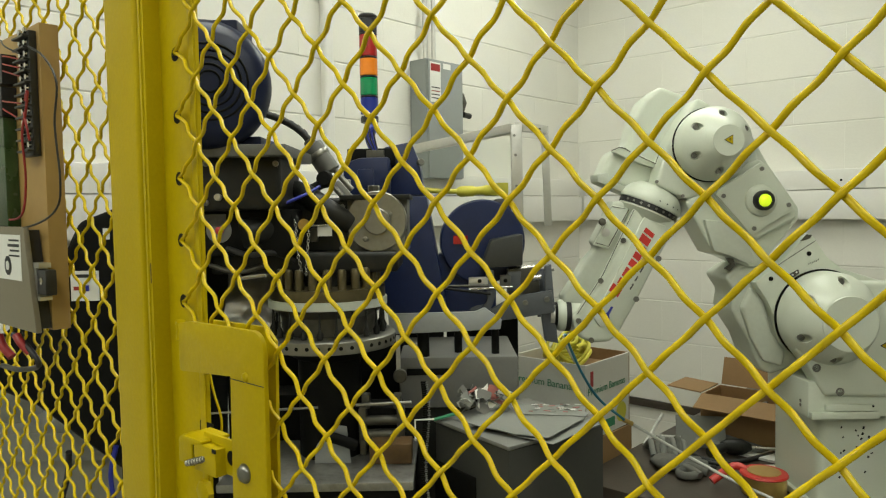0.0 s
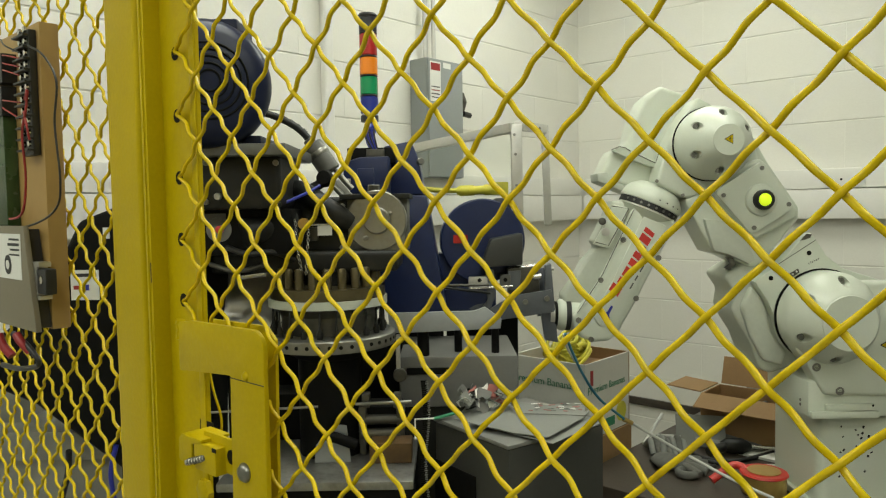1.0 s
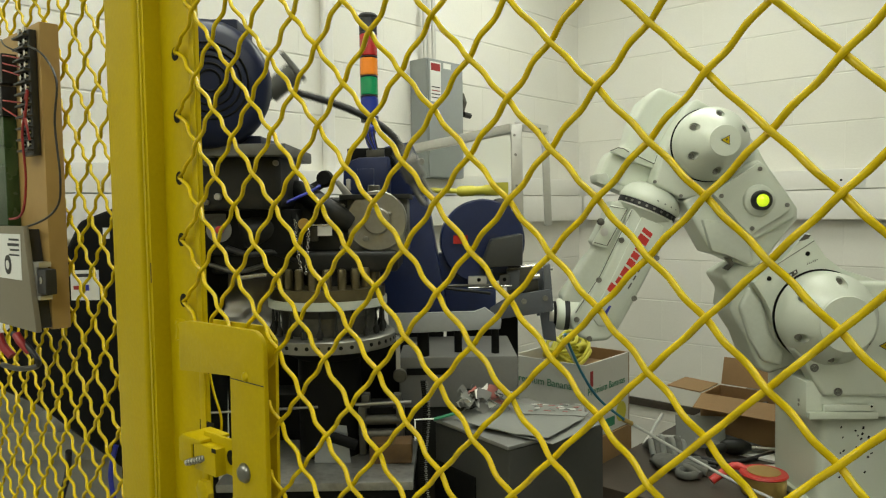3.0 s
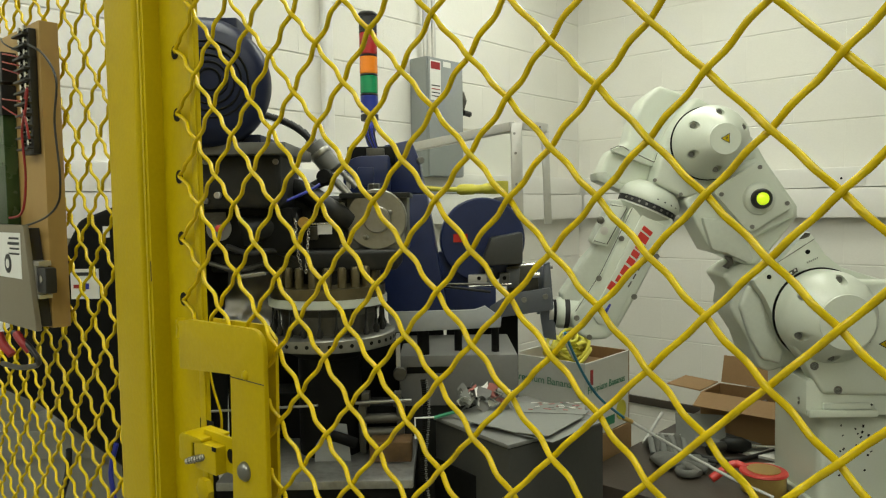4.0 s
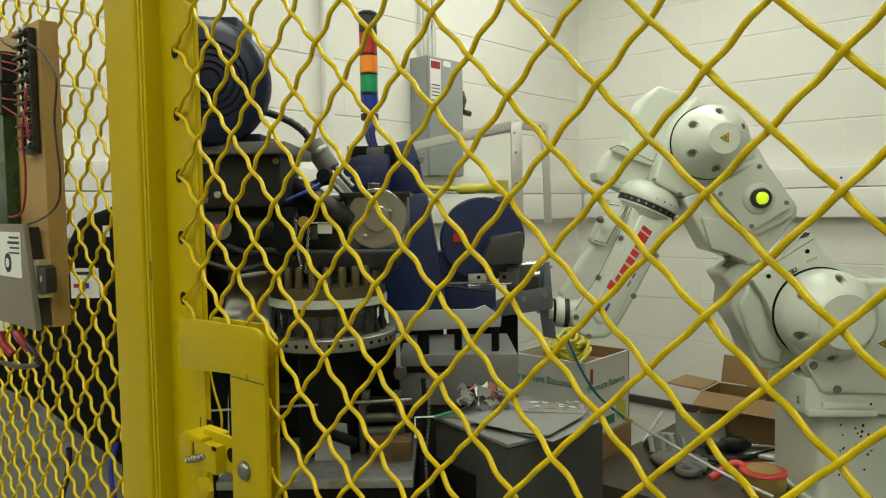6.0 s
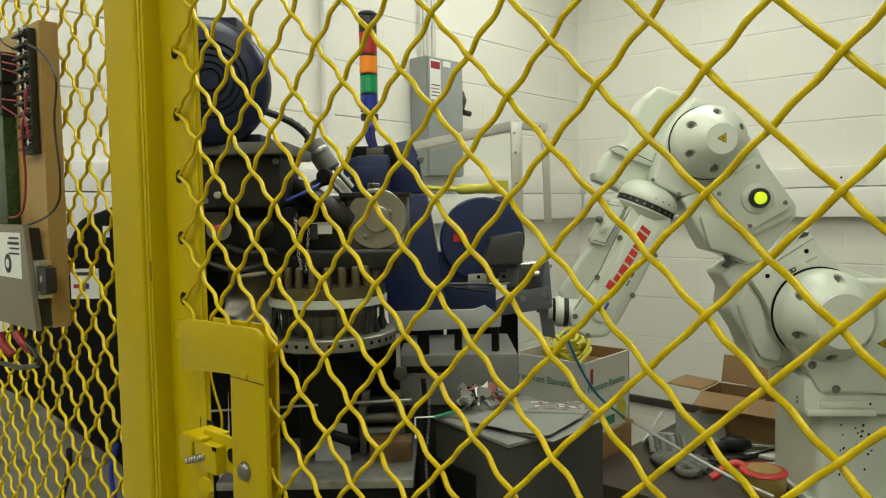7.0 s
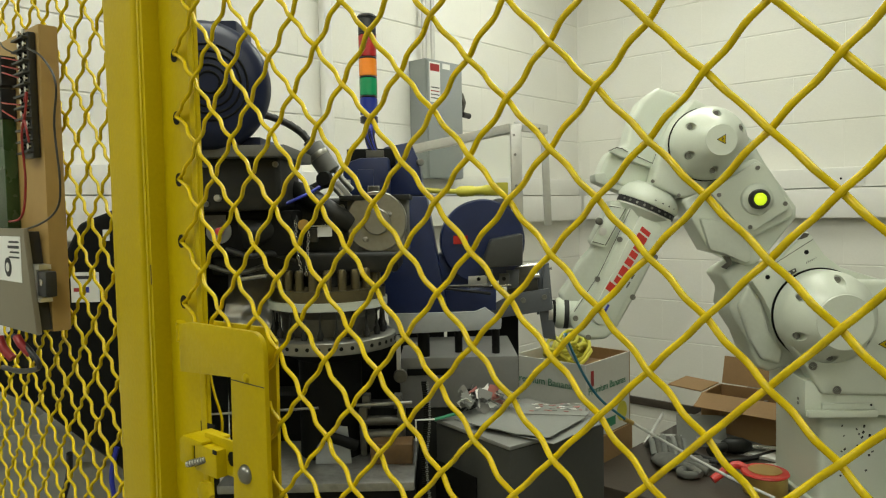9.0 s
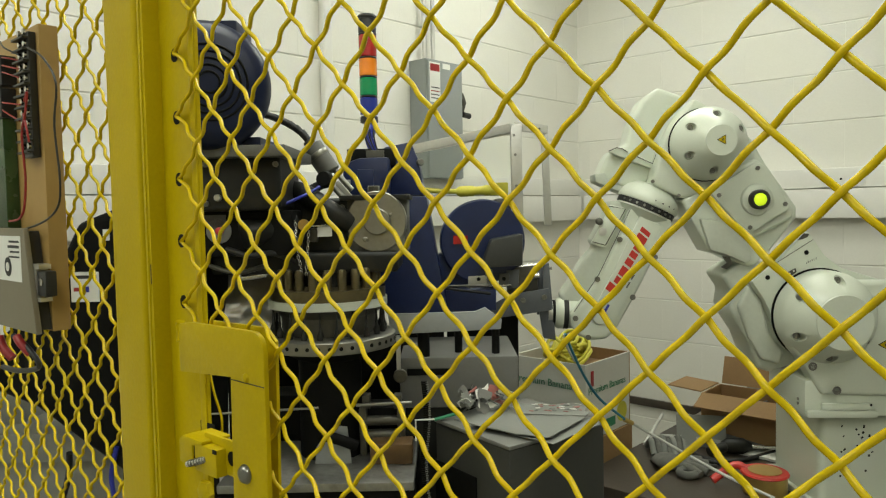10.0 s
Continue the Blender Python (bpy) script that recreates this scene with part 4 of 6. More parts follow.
part("wheel_block", span((-0.209, 1.600, 1.627), (-0.077, 1.720, 1.508)), GREY_CAST, index, "grey cast bearing block", bevel=0.004)
part("block_foot", span((-0.158, 1.586, 1.560), (-0.084, 1.599, 1.505)), STEEL, index, bevel=0.002)
part("crank_disc", lathe([(0.066, 0), (0.066, 0.014), (0.064, 0.016), (0.0005, 0.016)], (-0.142, 1.595, 1.576), (-0.12, -1, 0.03), 48), STEEL, index, "round steel crank disc")
part("crank_hub", lathe([(0.029, 0), (0.029, 0.01), (0.027, 0.012), (0.0005, 0.012)], (-0.141, 1.580, 1.576), (-0.12, -1, 0.03), 32), STEEL, index)
for q in ((-0.114, 1.578, 1.591), (-0.167, 1.578, 1.538)):
    part("crank_bolt", lathe([(0.006, 0), (0.006, 0.005), (0.004, 0.006)], q, (-0.12, -1, 0.03), 10), BOLT, index)
part("block_cap", span((-0.223, 1.580, 1.634), (-0.070, 1.730, 1.623)), DARK, index, bevel=0.002)
part("cap_nut", lathe([(0.014, 0), (0.014, 0.02), (0.012, 0.022)], (-0.151, 1.620, 1.633), (0, 0, 1), 8), DULL, index)
part("lever_arm", tube(smooth_path([(-0.294, 1.620, 1.646), (-0.259, 1.620, 1.665), (-0.250, 1.620, 1.677)], 5), 0.011, 10), DARK, index, sharp=75)
part("lever_knob", lathe([(0.016, -0.012), (0.02, 0), (0.016, 0.012)], (-0.258, 1.615, 1.670), (-0.2, -1, 0.2), 16), DARKER, index)
part("guide_post", cyl((-0.254, 1.600, 1.443), (-0.257, 1.600, 1.511), 0.009, n=14), BRONZE, index)
part("tag", span((-0.270, 1.572, 1.571), (-0.239, 1.574, 1.546)), LABEL, index, "white paper tag")
part("tag_rod", cyl((-0.290, 1.570, 1.569), (-0.240, 1.570, 1.570), 0.0022, n=8), CHROME, index)
part("hook_ring", lathe([(0.012, 0), (0.012, 0.005)], (-0.284, 1.495, 1.573), (0, -1, 0), 18), BRASS, index, "yellow brass hook")
for k in range(16):
    p0 = Vector((-0.302, 1.490, 1.580)) + Vector((0.0015 * math.sin(k) + 0.0006 * k, 0, -0.0066 * k))
    link = [p0 + Vector((0.0024 * math.cos(q * math.pi / 4) * (1 if k % 2 else 0.3), 0.0024 * math.cos(q * math.pi / 4) * (0.3 if k % 2 else 1), 0.0042 * math.sin(q * math.pi / 4))) for q in range(9)]
    part("chain_link", tube(link, 0.0009, 5), CHROME, index, sharp=75)
for k in range(14):
    p0 = Vector((-0.274, 1.490, 1.559)) + Vector((-0.0006 * k, 0, -0.0066 * k))
    link = [p0 + Vector((0.0024 * math.cos(q * math.pi / 4) * (1 if k % 2 else 0.3), 0.0024 * math.cos(q * math.pi / 4) * (0.3 if k % 2 else 1), 0.0042 * math.sin(q * math.pi / 4))) for q in range(9)]
    part("chain_link", tube(link, 0.0009, 5), CHROME, index, sharp=75)
part("air_tube", tube(smooth_path([(-0.354, 1.500, 1.604), (-0.321, 1.520, 1.620), (-0.286, 1.560, 1.639), (-0.264, 1.580, 1.654)], 6), 0.0035, 8), BLUETUBE, index, "thin blue air tube", sharp=75)
for q in ((-0.469, 1.458, 1.698), (-0.330, 1.458, 1.696), (-0.471, 1.458, 1.620), (-0.333, 1.458, 1.617), (-0.338, 1.598, 1.520), (-0.221, 1.598, 1.518), (-0.335, 1.598, 1.611), (-0.219, 1.598, 1.609), (-0.102, 1.598, 1.608), (-0.104, 1.598, 1.523)):
    part("cap_screw", lathe([(0.006, 0), (0.006, 0.006), (0.0035, 0.0062), (0.0035, 0.003)], q, (0, -1, 0), 10), BOLT, index)
part("oil_line", tube(smooth_path([(-0.442, 1.490, 1.527), (-0.393, 1.470, 1.514), (-0.352, 1.500, 1.516), (-0.316, 1.540, 1.496)], 6), 0.006, 8), RUBBER, index, "black oil line", sharp=75)
part("oil_line", tube(smooth_path([(-0.481, 1.500, 1.492), (-0.420, 1.480, 1.479), (-0.372, 1.520, 1.489)], 6), 0.005, 8), DULL, index, "bare metal line", sharp=75)
part("valve_body", span((-0.289, 1.585, 1.564), (-0.273, 1.605, 1.534)), DULL, index, bevel=0.003)
# fixture below the turntable
part("lower_table", span((-0.46, 1.42, 1.042), (-0.066, 1.70, 1.06)), PRESS_PLATE, index, "scratched steel lower table", bevel=0.004)
part("table_edge", span((-0.46, 1.428, 0.90), (-0.064, 1.46, 1.041)), DARKER, index, bevel=0.002)
part("lower_column", span((-0.430, 1.720, 1.163), (-0.312, 1.820, 1.007)), DARKER, index, bevel=0.005)
part("cross_rod", cyl((-0.195, 1.560, 1.179), (-0.074, 1.560, 1.183), 0.004, n=12), STEEL, index)
part("tie_rod", cyl((-0.52, 1.52, 1.176), (-0.27, 1.52, 1.186), 0.0028, n=10), STEEL, index)
for x in (-0.190, -0.106):
    part("vise_cheek", prism([(x, 1.062), (x + 0.014, 1.062), (x + 0.016, 1.165), (x + 0.008, 1.176), (x - 0.002, 1.165)], 1.575, 1.6), DULL, index, bevel=0.002)
part("jaw_plate", span((-0.183, 1.570, 1.197), (-0.166, 1.600, 1.167)), DULL, index, bevel=0.002)
part("jaw_plate", span((-0.114, 1.570, 1.196), (-0.097, 1.600, 1.166)), DULL, index, bevel=0.002)
part("hand_screw", cyl((-0.269, 1.600, 1.155), (-0.187, 1.600, 1.145), 0.004, n=10), STEEL, index)
part("vise_body", span((-0.197, 1.600, 1.162), (-0.098, 1.680, 1.0605)), DARKER, index, bevel=0.006)
part("vise_roller", cyl((-0.186, 1.585, 1.137), (-0.101, 1.585, 1.138), 0.011, n=16), DULL, index)
part("vise_roller", cyl((-0.186, 1.585, 1.105), (-0.101, 1.585, 1.106), 0.013, n=16), DULL, index)
part("clamp_arm", tube(smooth_path([(-0.252, 1.520, 1.124), (-0.226, 1.520, 1.116), (-0.193, 1.530, 1.100)], 5), 0.012, 10), DARKER, index, sharp=75)
part("pale_guard", prism([(v[0], v[2]) for v in ((-0.282, 1.53, 1.061), (-0.278, 1.53, 1.098), (-0.268, 1.53, 1.112), (-0.252, 1.53, 1.118), (-0.228, 1.53, 1.142), (-0.212, 1.53, 1.140), (-0.204, 1.53, 1.061))], 1.532, 1.536), ALU_PLATE, index, "pale curved guard sheet")
part("wood_block", span((-0.163, 1.520, 1.104), (-0.073, 1.580, 1.0605)), AMBER_BLOCK, index, "brown oily block", bevel=0.004)
# Near-black blocks added to fill the unlit void behind and below the press.
part("lower_body", span((-0.464, 1.860, 1.266), (-0.093, 1.940, 0.823)), DARKER, index, "rear block, near-black for the unlit void")
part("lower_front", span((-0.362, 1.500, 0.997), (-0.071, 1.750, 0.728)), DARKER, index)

# ---- motor on the press ----
motor = thing("electric_motor", (-0.479, 1.450, 1.742), "dark blue electric motor with a louvred round fan cowl", "motor")
MC = Vector((-0.450, 1.420, 1.847))
mx = Vector((0.42, -0.9, 0.03)).normalized()
part("frame", lathe([(0.118, 0), (0.118, 0.16)], MC - mx * 0.19, mx, 40), NAVY, motor)
for k in range(28):
    a = 2 * math.pi * k / 28
    s = mx.cross(Vector((0, 0, 1))).normalized()
    u = s.cross(mx)
    d = math.cos(a) * s + math.sin(a) * u
    part("cooling_fin", tube([MC - mx * 0.185 + d * 0.121, MC - mx * 0.04 + d * 0.121], 0.004, 5), NAVY, motor)
part("fan_cowl", lathe([(0.124, -0.05), (0.126, -0.02), (0.122, 0.012), (0.108, 0.03), (0.088, 0.036), (0.0005, 0.036)], MC, mx, 48), NAVY, motor, "rounded fan cowl", 0.0)
for r in (0.02, 0.033, 0.046, 0.059, 0.072):
    ring = [MC + mx * 0.0365 + r * (math.cos(a) * s + math.sin(a) * u) for a in [2 * math.pi * i / 28 for i in range(29)]]
    part("vent_ring", tube(ring, 0.0026, 5), DARKER, motor, "dark vent slot", sharp=75)
part("terminal_box", span((-0.487, 1.500, 1.992), (-0.410, 1.620, 1.960)), NAVY, motor, "black terminal box", bevel=0.006)
part("end_bell", lathe([(0.12, 0), (0.124, 0.012), (0.124, 0.03), (0.1, 0.035)], MC - mx * 0.22, mx, 40), NAVY, motor)
part("motor_foot", span((-0.518, 1.460, 1.751), (-0.359, 1.600, 1.732)), NAVY, motor, bevel=0.003)

# ---- big dark guard behind the side fence ----
guard = thing("machine_cowl", (-0.756, 1.500, 1.129), "large black curved steel machine cowl with a white label", "machine guard")
part("shell", prism([(v[0], v[2]) for v in ((-0.507, 1.500, 1.644), (-0.618, 1.500, 1.640), (-0.689, 1.500, 1.610), (-0.753, 1.500, 1.587), (-0.798, 1.500, 1.497), (-0.873, 1.500, 1.393), (-0.995, 1.500, 1.300), (-0.974, 1.500, 1.252), (-0.859, 1.500, 1.203), (-0.773, 1.500, 1.135), (-0.681, 1.500, 1.062), (-0.530, 1.500, 0.981))], 1.5, 1.75), DARKER, guard, bevel=0.02, seg=3)
part("paper_label", span((-0.769, 1.497, 1.485), (-0.711, 1.499, 1.423)), LABEL, guard, "white paper label with red and blue marks")
part("label_mark", span((-0.763, 1.496, 1.453), (-0.749, 1.496, 1.445)), RED, guard)
part("label_mark", span((-0.744, 1.496, 1.455), (-0.731, 1.496, 1.443)), BLUETUBE, guard)
part("label_mark", span((-0.762, 1.496, 1.478), (-0.715, 1.496, 1.471)), INK, guard)
part("valve_label", span((-0.699, 1.498, 1.572), (-0.685, 1.498, 1.549)), LABEL, guard)
part("cowl_stand", span((-0.689, 1.520, 1.097), (-0.548, 1.720, 0.662)), DARKER, guard)
bench = thing("side_bench", (-0.944, 1.620, 0.806), "pale grey steel side bench with a rounded edge", "bench")
part("bench_top", span((-1.226, 1.640, 1.105), (-0.712, 1.890, 1.037)), BENCH, bench, bevel=0.006)
part("bench_front", span((-1.244, 1.660, 1.035), (-0.743, 1.860, 0.440)), BENCH, bench, bevel=0.004)
part("riser", span((-1.279, 1.720, 1.190), (-1.017, 1.820, 1.079)), BENCH, bench, bevel=0.004)
cable = thing("floor_cable", (-0.852, 1.600, 0.970), "black and blue cables hanging by the bench", "cable")
part("cable", tube(smooth_path([(-0.832, 1.580, 1.079), (-0.847, 1.600, 1.021), (-0.865, 1.600, 0.957), (-0.879, 1.600, 0.867)], 5), 0.007, 8), RUBBER, cable, sharp=75)
part("blue_cable", tube(smooth_path([(-0.681, 1.480, 1.123), (-0.695, 1.480, 1.063), (-0.688, 1.480, 0.992), (-0.685, 1.480, 0.895)], 5), 0.005, 8), BLUETUBE, cable, "blue cable", sharp=75)
silver = thing("foil_cover", (-0.487, 1.660, 1.363), "crumpled silvery sheet metal cover beside the press", "cover")
bm = bmesh.new()
bmesh.ops.create_grid(bm, x_segments=18, y_segments=14, size=0.5, matrix=Matrix.Translation((-0.490, 1.720, 1.397)) @ pose(0, 0, 0, 68, 0, 8) @ Matrix.Diagonal((0.2, 0.15, 1, 1)))
for v in bm.verts:
    v.co += Vector((0, 1, 0.4)) * 0.012 * noise.noise(v.co * 22) + Vector((0, 1, 0)) * 0.006 * noise.noise(v.co * 60)
bmesh.ops.solidify(bm, geom=bm.faces[:], thickness=0.002)
part("sheet", bm, ALU, silver)
part("pipe", cyl((-0.455, 1.640, 1.455), (-0.402, 1.640, 1.462), 0.009, n=14), CHROME, silver)
part("stay", span((-0.522, 1.730, 1.333), (-0.518, 1.750, 1.023)), DARKER, silver)

# ---- blue machine frame with tower light ----
blue = thing("blue_press_frame", (-0.131, 1.950, 1.314), "navy blue painted cast press frame with tapered sides", "press frame")
part("column", prism([(v[0], v[2]) for v in ((-0.224, 1.900, 1.634), (-0.139, 1.900, 1.640), (-0.040, 1.900, 1.634), (0.009, 1.900, 1.325), (-0.151, 1.900, 1.328), (-0.214, 1.900, 1.442))], 1.9, 2.15), BLUE, blue, bevel=0.006)
part("head", prism([(v[0], v[2]) for v in ((-0.255, 1.930, 1.641), (-0.253, 1.930, 1.721), (-0.211, 1.930, 1.735), (-0.136, 1.930, 1.737), (-0.138, 1.930, 1.639))], 1.88, 2.05), BLUE, blue, bevel=0.006)
part("head_tower", prism([(v[0], v[2]) for v in ((-0.159, 2.000, 1.642), (-0.156, 2.000, 1.770), (-0.082, 2.000, 1.784), (-0.061, 2.000, 1.733), (-0.047, 2.000, 1.639))], 1.98, 2.2), BLUE, blue, bevel=0.006)
part("head_cover", span((-0.216, 1.872, 1.706), (-0.174, 1.882, 1.656)), BLUE, blue, bevel=0.003)
part("top_plate", span((-0.250, 1.940, 1.764), (-0.122, 2.020, 1.721)), DARKER, blue, "black top plate", bevel=0.003)
part("side_bracket", span((-0.244, 1.860, 1.680), (-0.234, 1.880, 1.651)), ALU, blue, bevel=0.001)
part("pale_arm", prism([(v[0], v[2]) for v in ((-0.267, 1.800, 1.672), (-0.253, 1.800, 1.675), (-0.215, 1.800, 1.630), (-0.238, 1.800, 1.630))], 1.8, 1.82), ALU, blue, bevel=0.002)
part("rail_knob", lathe([(0.01, 0), (0.01, 0.02), (0.008, 0.022)], (-0.061, 1.990, 1.728), (0.3, -1, 0), 12), BOLT, blue)
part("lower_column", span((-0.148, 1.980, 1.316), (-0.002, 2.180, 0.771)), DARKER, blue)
tower = thing("signal_tower", (-0.190, 1.970, 1.768), "stacked red, amber, green and blue signal tower light", "signal light")
T0 = Vector((-0.191, 1.970, 1.861))


def tier(name, ya, yb, material, label="", r=0.0238):
    part(name, lathe([(r - 0.002, ya), (r, ya + 0.002), (r, yb - 0.002), (r - 0.002, yb)], (T0.x, T0.y, 0), n=36), material, tower, label)


zz = [z_of(p) for p in ((-0.192, 1.970, 1.834), (-0.191, 1.970, 1.852), (-0.190, 1.970, 1.902), (-0.189, 1.970, 1.954), (-0.188, 1.970, 2.005), (-0.187, 1.970, 2.067), (-0.186, 1.970, 2.109))]
tier("base_collar", zz[0], zz[1], BLACK)
for i, (m_, lb) in enumerate(((LENS_BLUE, "blue lens"), (LENS_GREEN, "green lens"), (LENS_AMBER, "amber lens"), (LENS_RED, "red lens"))):
    tier("lens", zz[i + 1] + 0.004, zz[i + 2] - 0.001, m_, lb)
    tier("divider", zz[i + 2] - 0.001, zz[i + 2] + 0.004, BLACK, "", 0.0243)
tier("cap", zz[5] + 0.004, zz[6], BLACK, "black domed cap")
part("cap_dome", lathe([(0.0245, zz[6]), (0.026, zz[6] + 0.006), (0.022, zz[6] + 0.011)], (T0.x, T0.y, 0), n=36), BLACK, tower)
part("wire_loom", tube(smooth_path([(-0.189, 1.970, 1.834), (-0.184, 1.950, 1.811), (-0.193, 1.970, 1.792), (-0.180, 1.960, 1.761)], 6), 0.012, 8), BLUETUBE, tower, "blue wire bundle", sharp=75)
for k in range(5):
    part("loose_wire", tube(smooth_path([Vector((-0.193, 1.950, 1.832)) + Vector((0.004 * k, 0, 0)), Vector((-0.201, 1.940, 1.798)) + Vector((0.006 * k, 0, 0.004 * (k % 2))), Vector((-0.181, 1.940, 1.756)) + Vector((0.003 * k, 0, 0))], 5), 0.0022, 6), BLUETUBE if k % 2 else BLACK, tower, sharp=75)
part("socket", span((-0.198, 1.930, 1.759), (-0.151, 1.950, 1.731)), DULL, tower, bevel=0.002)

disc = thing("belt_guard", (0.103, 2.050, 1.296), "navy blue rounded belt guard with a small red label", "belt guard")
DC = (0.108, 2.030, 1.508)
part("cover", lathe([(0.116, 0), (0.118, 0.004), (0.118, 0.07), (0.114, 0.074), (0.0005, 0.076)], (DC[0], DC[1] + 0.07, DC[2]), (0.05, -1, 0), 56), BLUE, disc)
part("skirt", span((-0.013, 2.040, 1.475), (0.118, 2.120, 1.303)), BLUE, disc, bevel=0.004)
part("red_label", span((0.029, 2.018, 1.526), (0.069, 2.019, 1.503)), LENS_RED, disc, "small worn red label")
part("motor_block", prism([(v[0], v[2]) for v in ((0.130, 1.980, 1.515), (0.216, 1.980, 1.530), (0.215, 1.980, 1.444), (0.101, 1.980, 1.440))], 1.96, 2.1), CABINET, disc, "grey motor block", bevel=0.006)
part("motor_top", span((0.149, 2.060, 1.628), (0.196, 2.160, 1.518)), CABINET, disc, bevel=0.01)
part("base_rail", span((0.004, 1.980, 1.379), (0.143, 2.080, 1.321)), BLUE, disc, bevel=0.003)
part("slide_bar", cyl((-0.022, 1.960, 1.392), (0.123, 1.960, 1.392), 0.004, n=12), DULL, disc)
part("slide_bar", cyl((-0.129, 1.950, 1.406), (0.126, 1.950, 1.371), 0.004, n=12), DARK, disc)
part("stand", span((0.007, 2.060, 1.309), (0.210, 2.160, 0.734)), DARKER, disc)

plate = thing("transfer_plate", (0.005, 1.700, 1.309), "brushed aluminium transfer plate bridging press and gripper", "plate")
part("plate_body", prism([(v[0], v[2]) for v in ((-0.129, 1.660, 1.362), (0.070, 1.660, 1.364), (0.094, 1.660, 1.373), (0.132, 1.660, 1.345), (0.129, 1.660, 1.323), (-0.125, 1.660, 1.315))], 1.66, 1.672), ALU_PLATE, plate, bevel=0.001)
for lb in (((-0.065, 1.720, 1.309), (-0.036, 1.750, 1.249)), ((0.024, 1.760, 1.307), (0.043, 1.785, 1.248)), ((0.113, 1.740, 1.317), (0.132, 1.762, 1.245))):
    c0, c1 = Vector(lb[0]), Vector(lb[1])
    part("post", cyl(((c0.x + c1.x) / 2, c0.y, c1.z), ((c0.x + c1.x) / 2, c0.y, c0.z), abs(c1.x - c0.x) / 2, n=18), DARKER, plate, "black round post")

pedestal = thing("machine_pedestal", (0.044, 1.750, 1.147), "grey painted steel pedestal box under the transfer plate", "pedestal")
part("box_body", span((-0.108, 1.700, 1.252), (0.173, 1.980, 1.131)), GREYTOP, pedestal, bevel=0.006)
part("side_plate", span((-0.112, 1.660, 1.310), (-0.103, 1.680, 1.226)), ALU, pedestal, bevel=0.001)
part("base_body", span((-0.119, 1.710, 1.133), (0.164, 1.970, 0.174)), DARK, pedestal, bevel=0.004)
part("slot", span((-0.090, 1.694, 1.226), (0.017, 1.702, 1.211)), DARKER, pedestal)
part("knurled_knob", lathe([(0.014, 0), (0.016, 0.002), (0.016, 0.012), (0.014, 0.014)], (-0.104, 1.670, 1.218), (0, -1, 0), 20), DULL, pedestal)

CAB_W, CAB_D, CAB_Z = 0.264, 0.243, 1.15
cabinet = thing("steel_cabinet", (0, 0, 0), "charcoal steel cabinet with loose papers on top", "cabinet", "", pose(-0.825, 1.084, 0, 0, 0, 78))
part("cabinet_body", span((0, 0, 0.002), (CAB_W, CAB_D, CAB_Z - 0.01)), CABINET, cabinet, bevel=0.006)
part("cabinet_top", span((-0.003, -0.003, CAB_Z - 0.009), (CAB_W + 0.003, CAB_D + 0.003, CAB_Z)), GREYTOP, cabinet, "grey worn cabinet top", bevel=0.004)
# No recess is cut: a near-black sheet paints its shade on the side.
part("dark_recess", span((-0.004, 0.1, 0.5), (-0.0005, CAB_D - 0.002, 1.06)), DARKER, cabinet, "near-black sheet for the shaded lower recess", bevel=0.001)


def sheet(name, c, w, h, rot, material, label, lift=0.0, curl=0.0):
    bm = bmesh.new()
    bmesh.ops.create_grid(bm, x_segments=10, y_segments=8, size=0.5, matrix=Matrix.Diagonal((w, h, 1, 1)))
    for v in bm.verts:
        v.co.z += curl * (2 * v.co.x / w) ** 2 + 0.002 * noise.noise(v.co * 25)
    bmesh.ops.transform(bm, matrix=Matrix.Translation(c) @ pose(0, 0, 0, 0, 0, rot), verts=bm.verts)
    bmesh.ops.solidify(bm, geom=bm.faces[:], thickness=0.0012)
    t = thing(name, c, label, "paper", "papers on the cabinet")
    part("leaf", bm, material, t)


CT = CAB_Z + 0.0015
sheet("paper_sheet", (0.165, 1.545, CT + 0.002), 0.24, 0.18, -30, PAPER, "creased pale paper sheet on the cabinet")
sheet("paper_sheet", (0.185, 1.475, CT + 0.005), 0.2, 0.17, -43, PAPER, "pale paper sheet with a corner over the edge")
sheet("paper_sheet", (0.165, 1.480, CT + 0.0085), 0.19, 0.16, -36, PAPER, "creased pale paper sheet on the pile", curl=0.004)
sheet("printed_sheet", (0.235, 1.555, CT + 0.0115), 0.13, 0.08, -10, PAPER, "red and white printed sheet on the cabinet")
for k in range(34):
    bm = box((0.182 + 0.11 * random.random(), 1.525 + 0.064 * random.random(), CT + 0.0145), (random.uniform(0.006, 0.016), 0.004, 0.0008), pose(0, 0, 0, 0, 0, random.uniform(-25, 25)))
    part("print_bar", bm, (FADED, LABEL, GREYTOP)[k % 3], bpy.data.objects["printed_sheet"])
green = thing("green_strip", (0.0, 1.53, CT), "green plastic strip on the cabinet edge", "strip")
part("strip", box((-0.002, 1.535, CT + 0.006), (0.05, 0.012, 0.003), pose(0, 0, 0, 0, -10, 15)), GREENINK, green)
wrap = thing("wrapper", (0.08, 1.58, CT), "crumpled red and white printed wrapper", "wrapper")
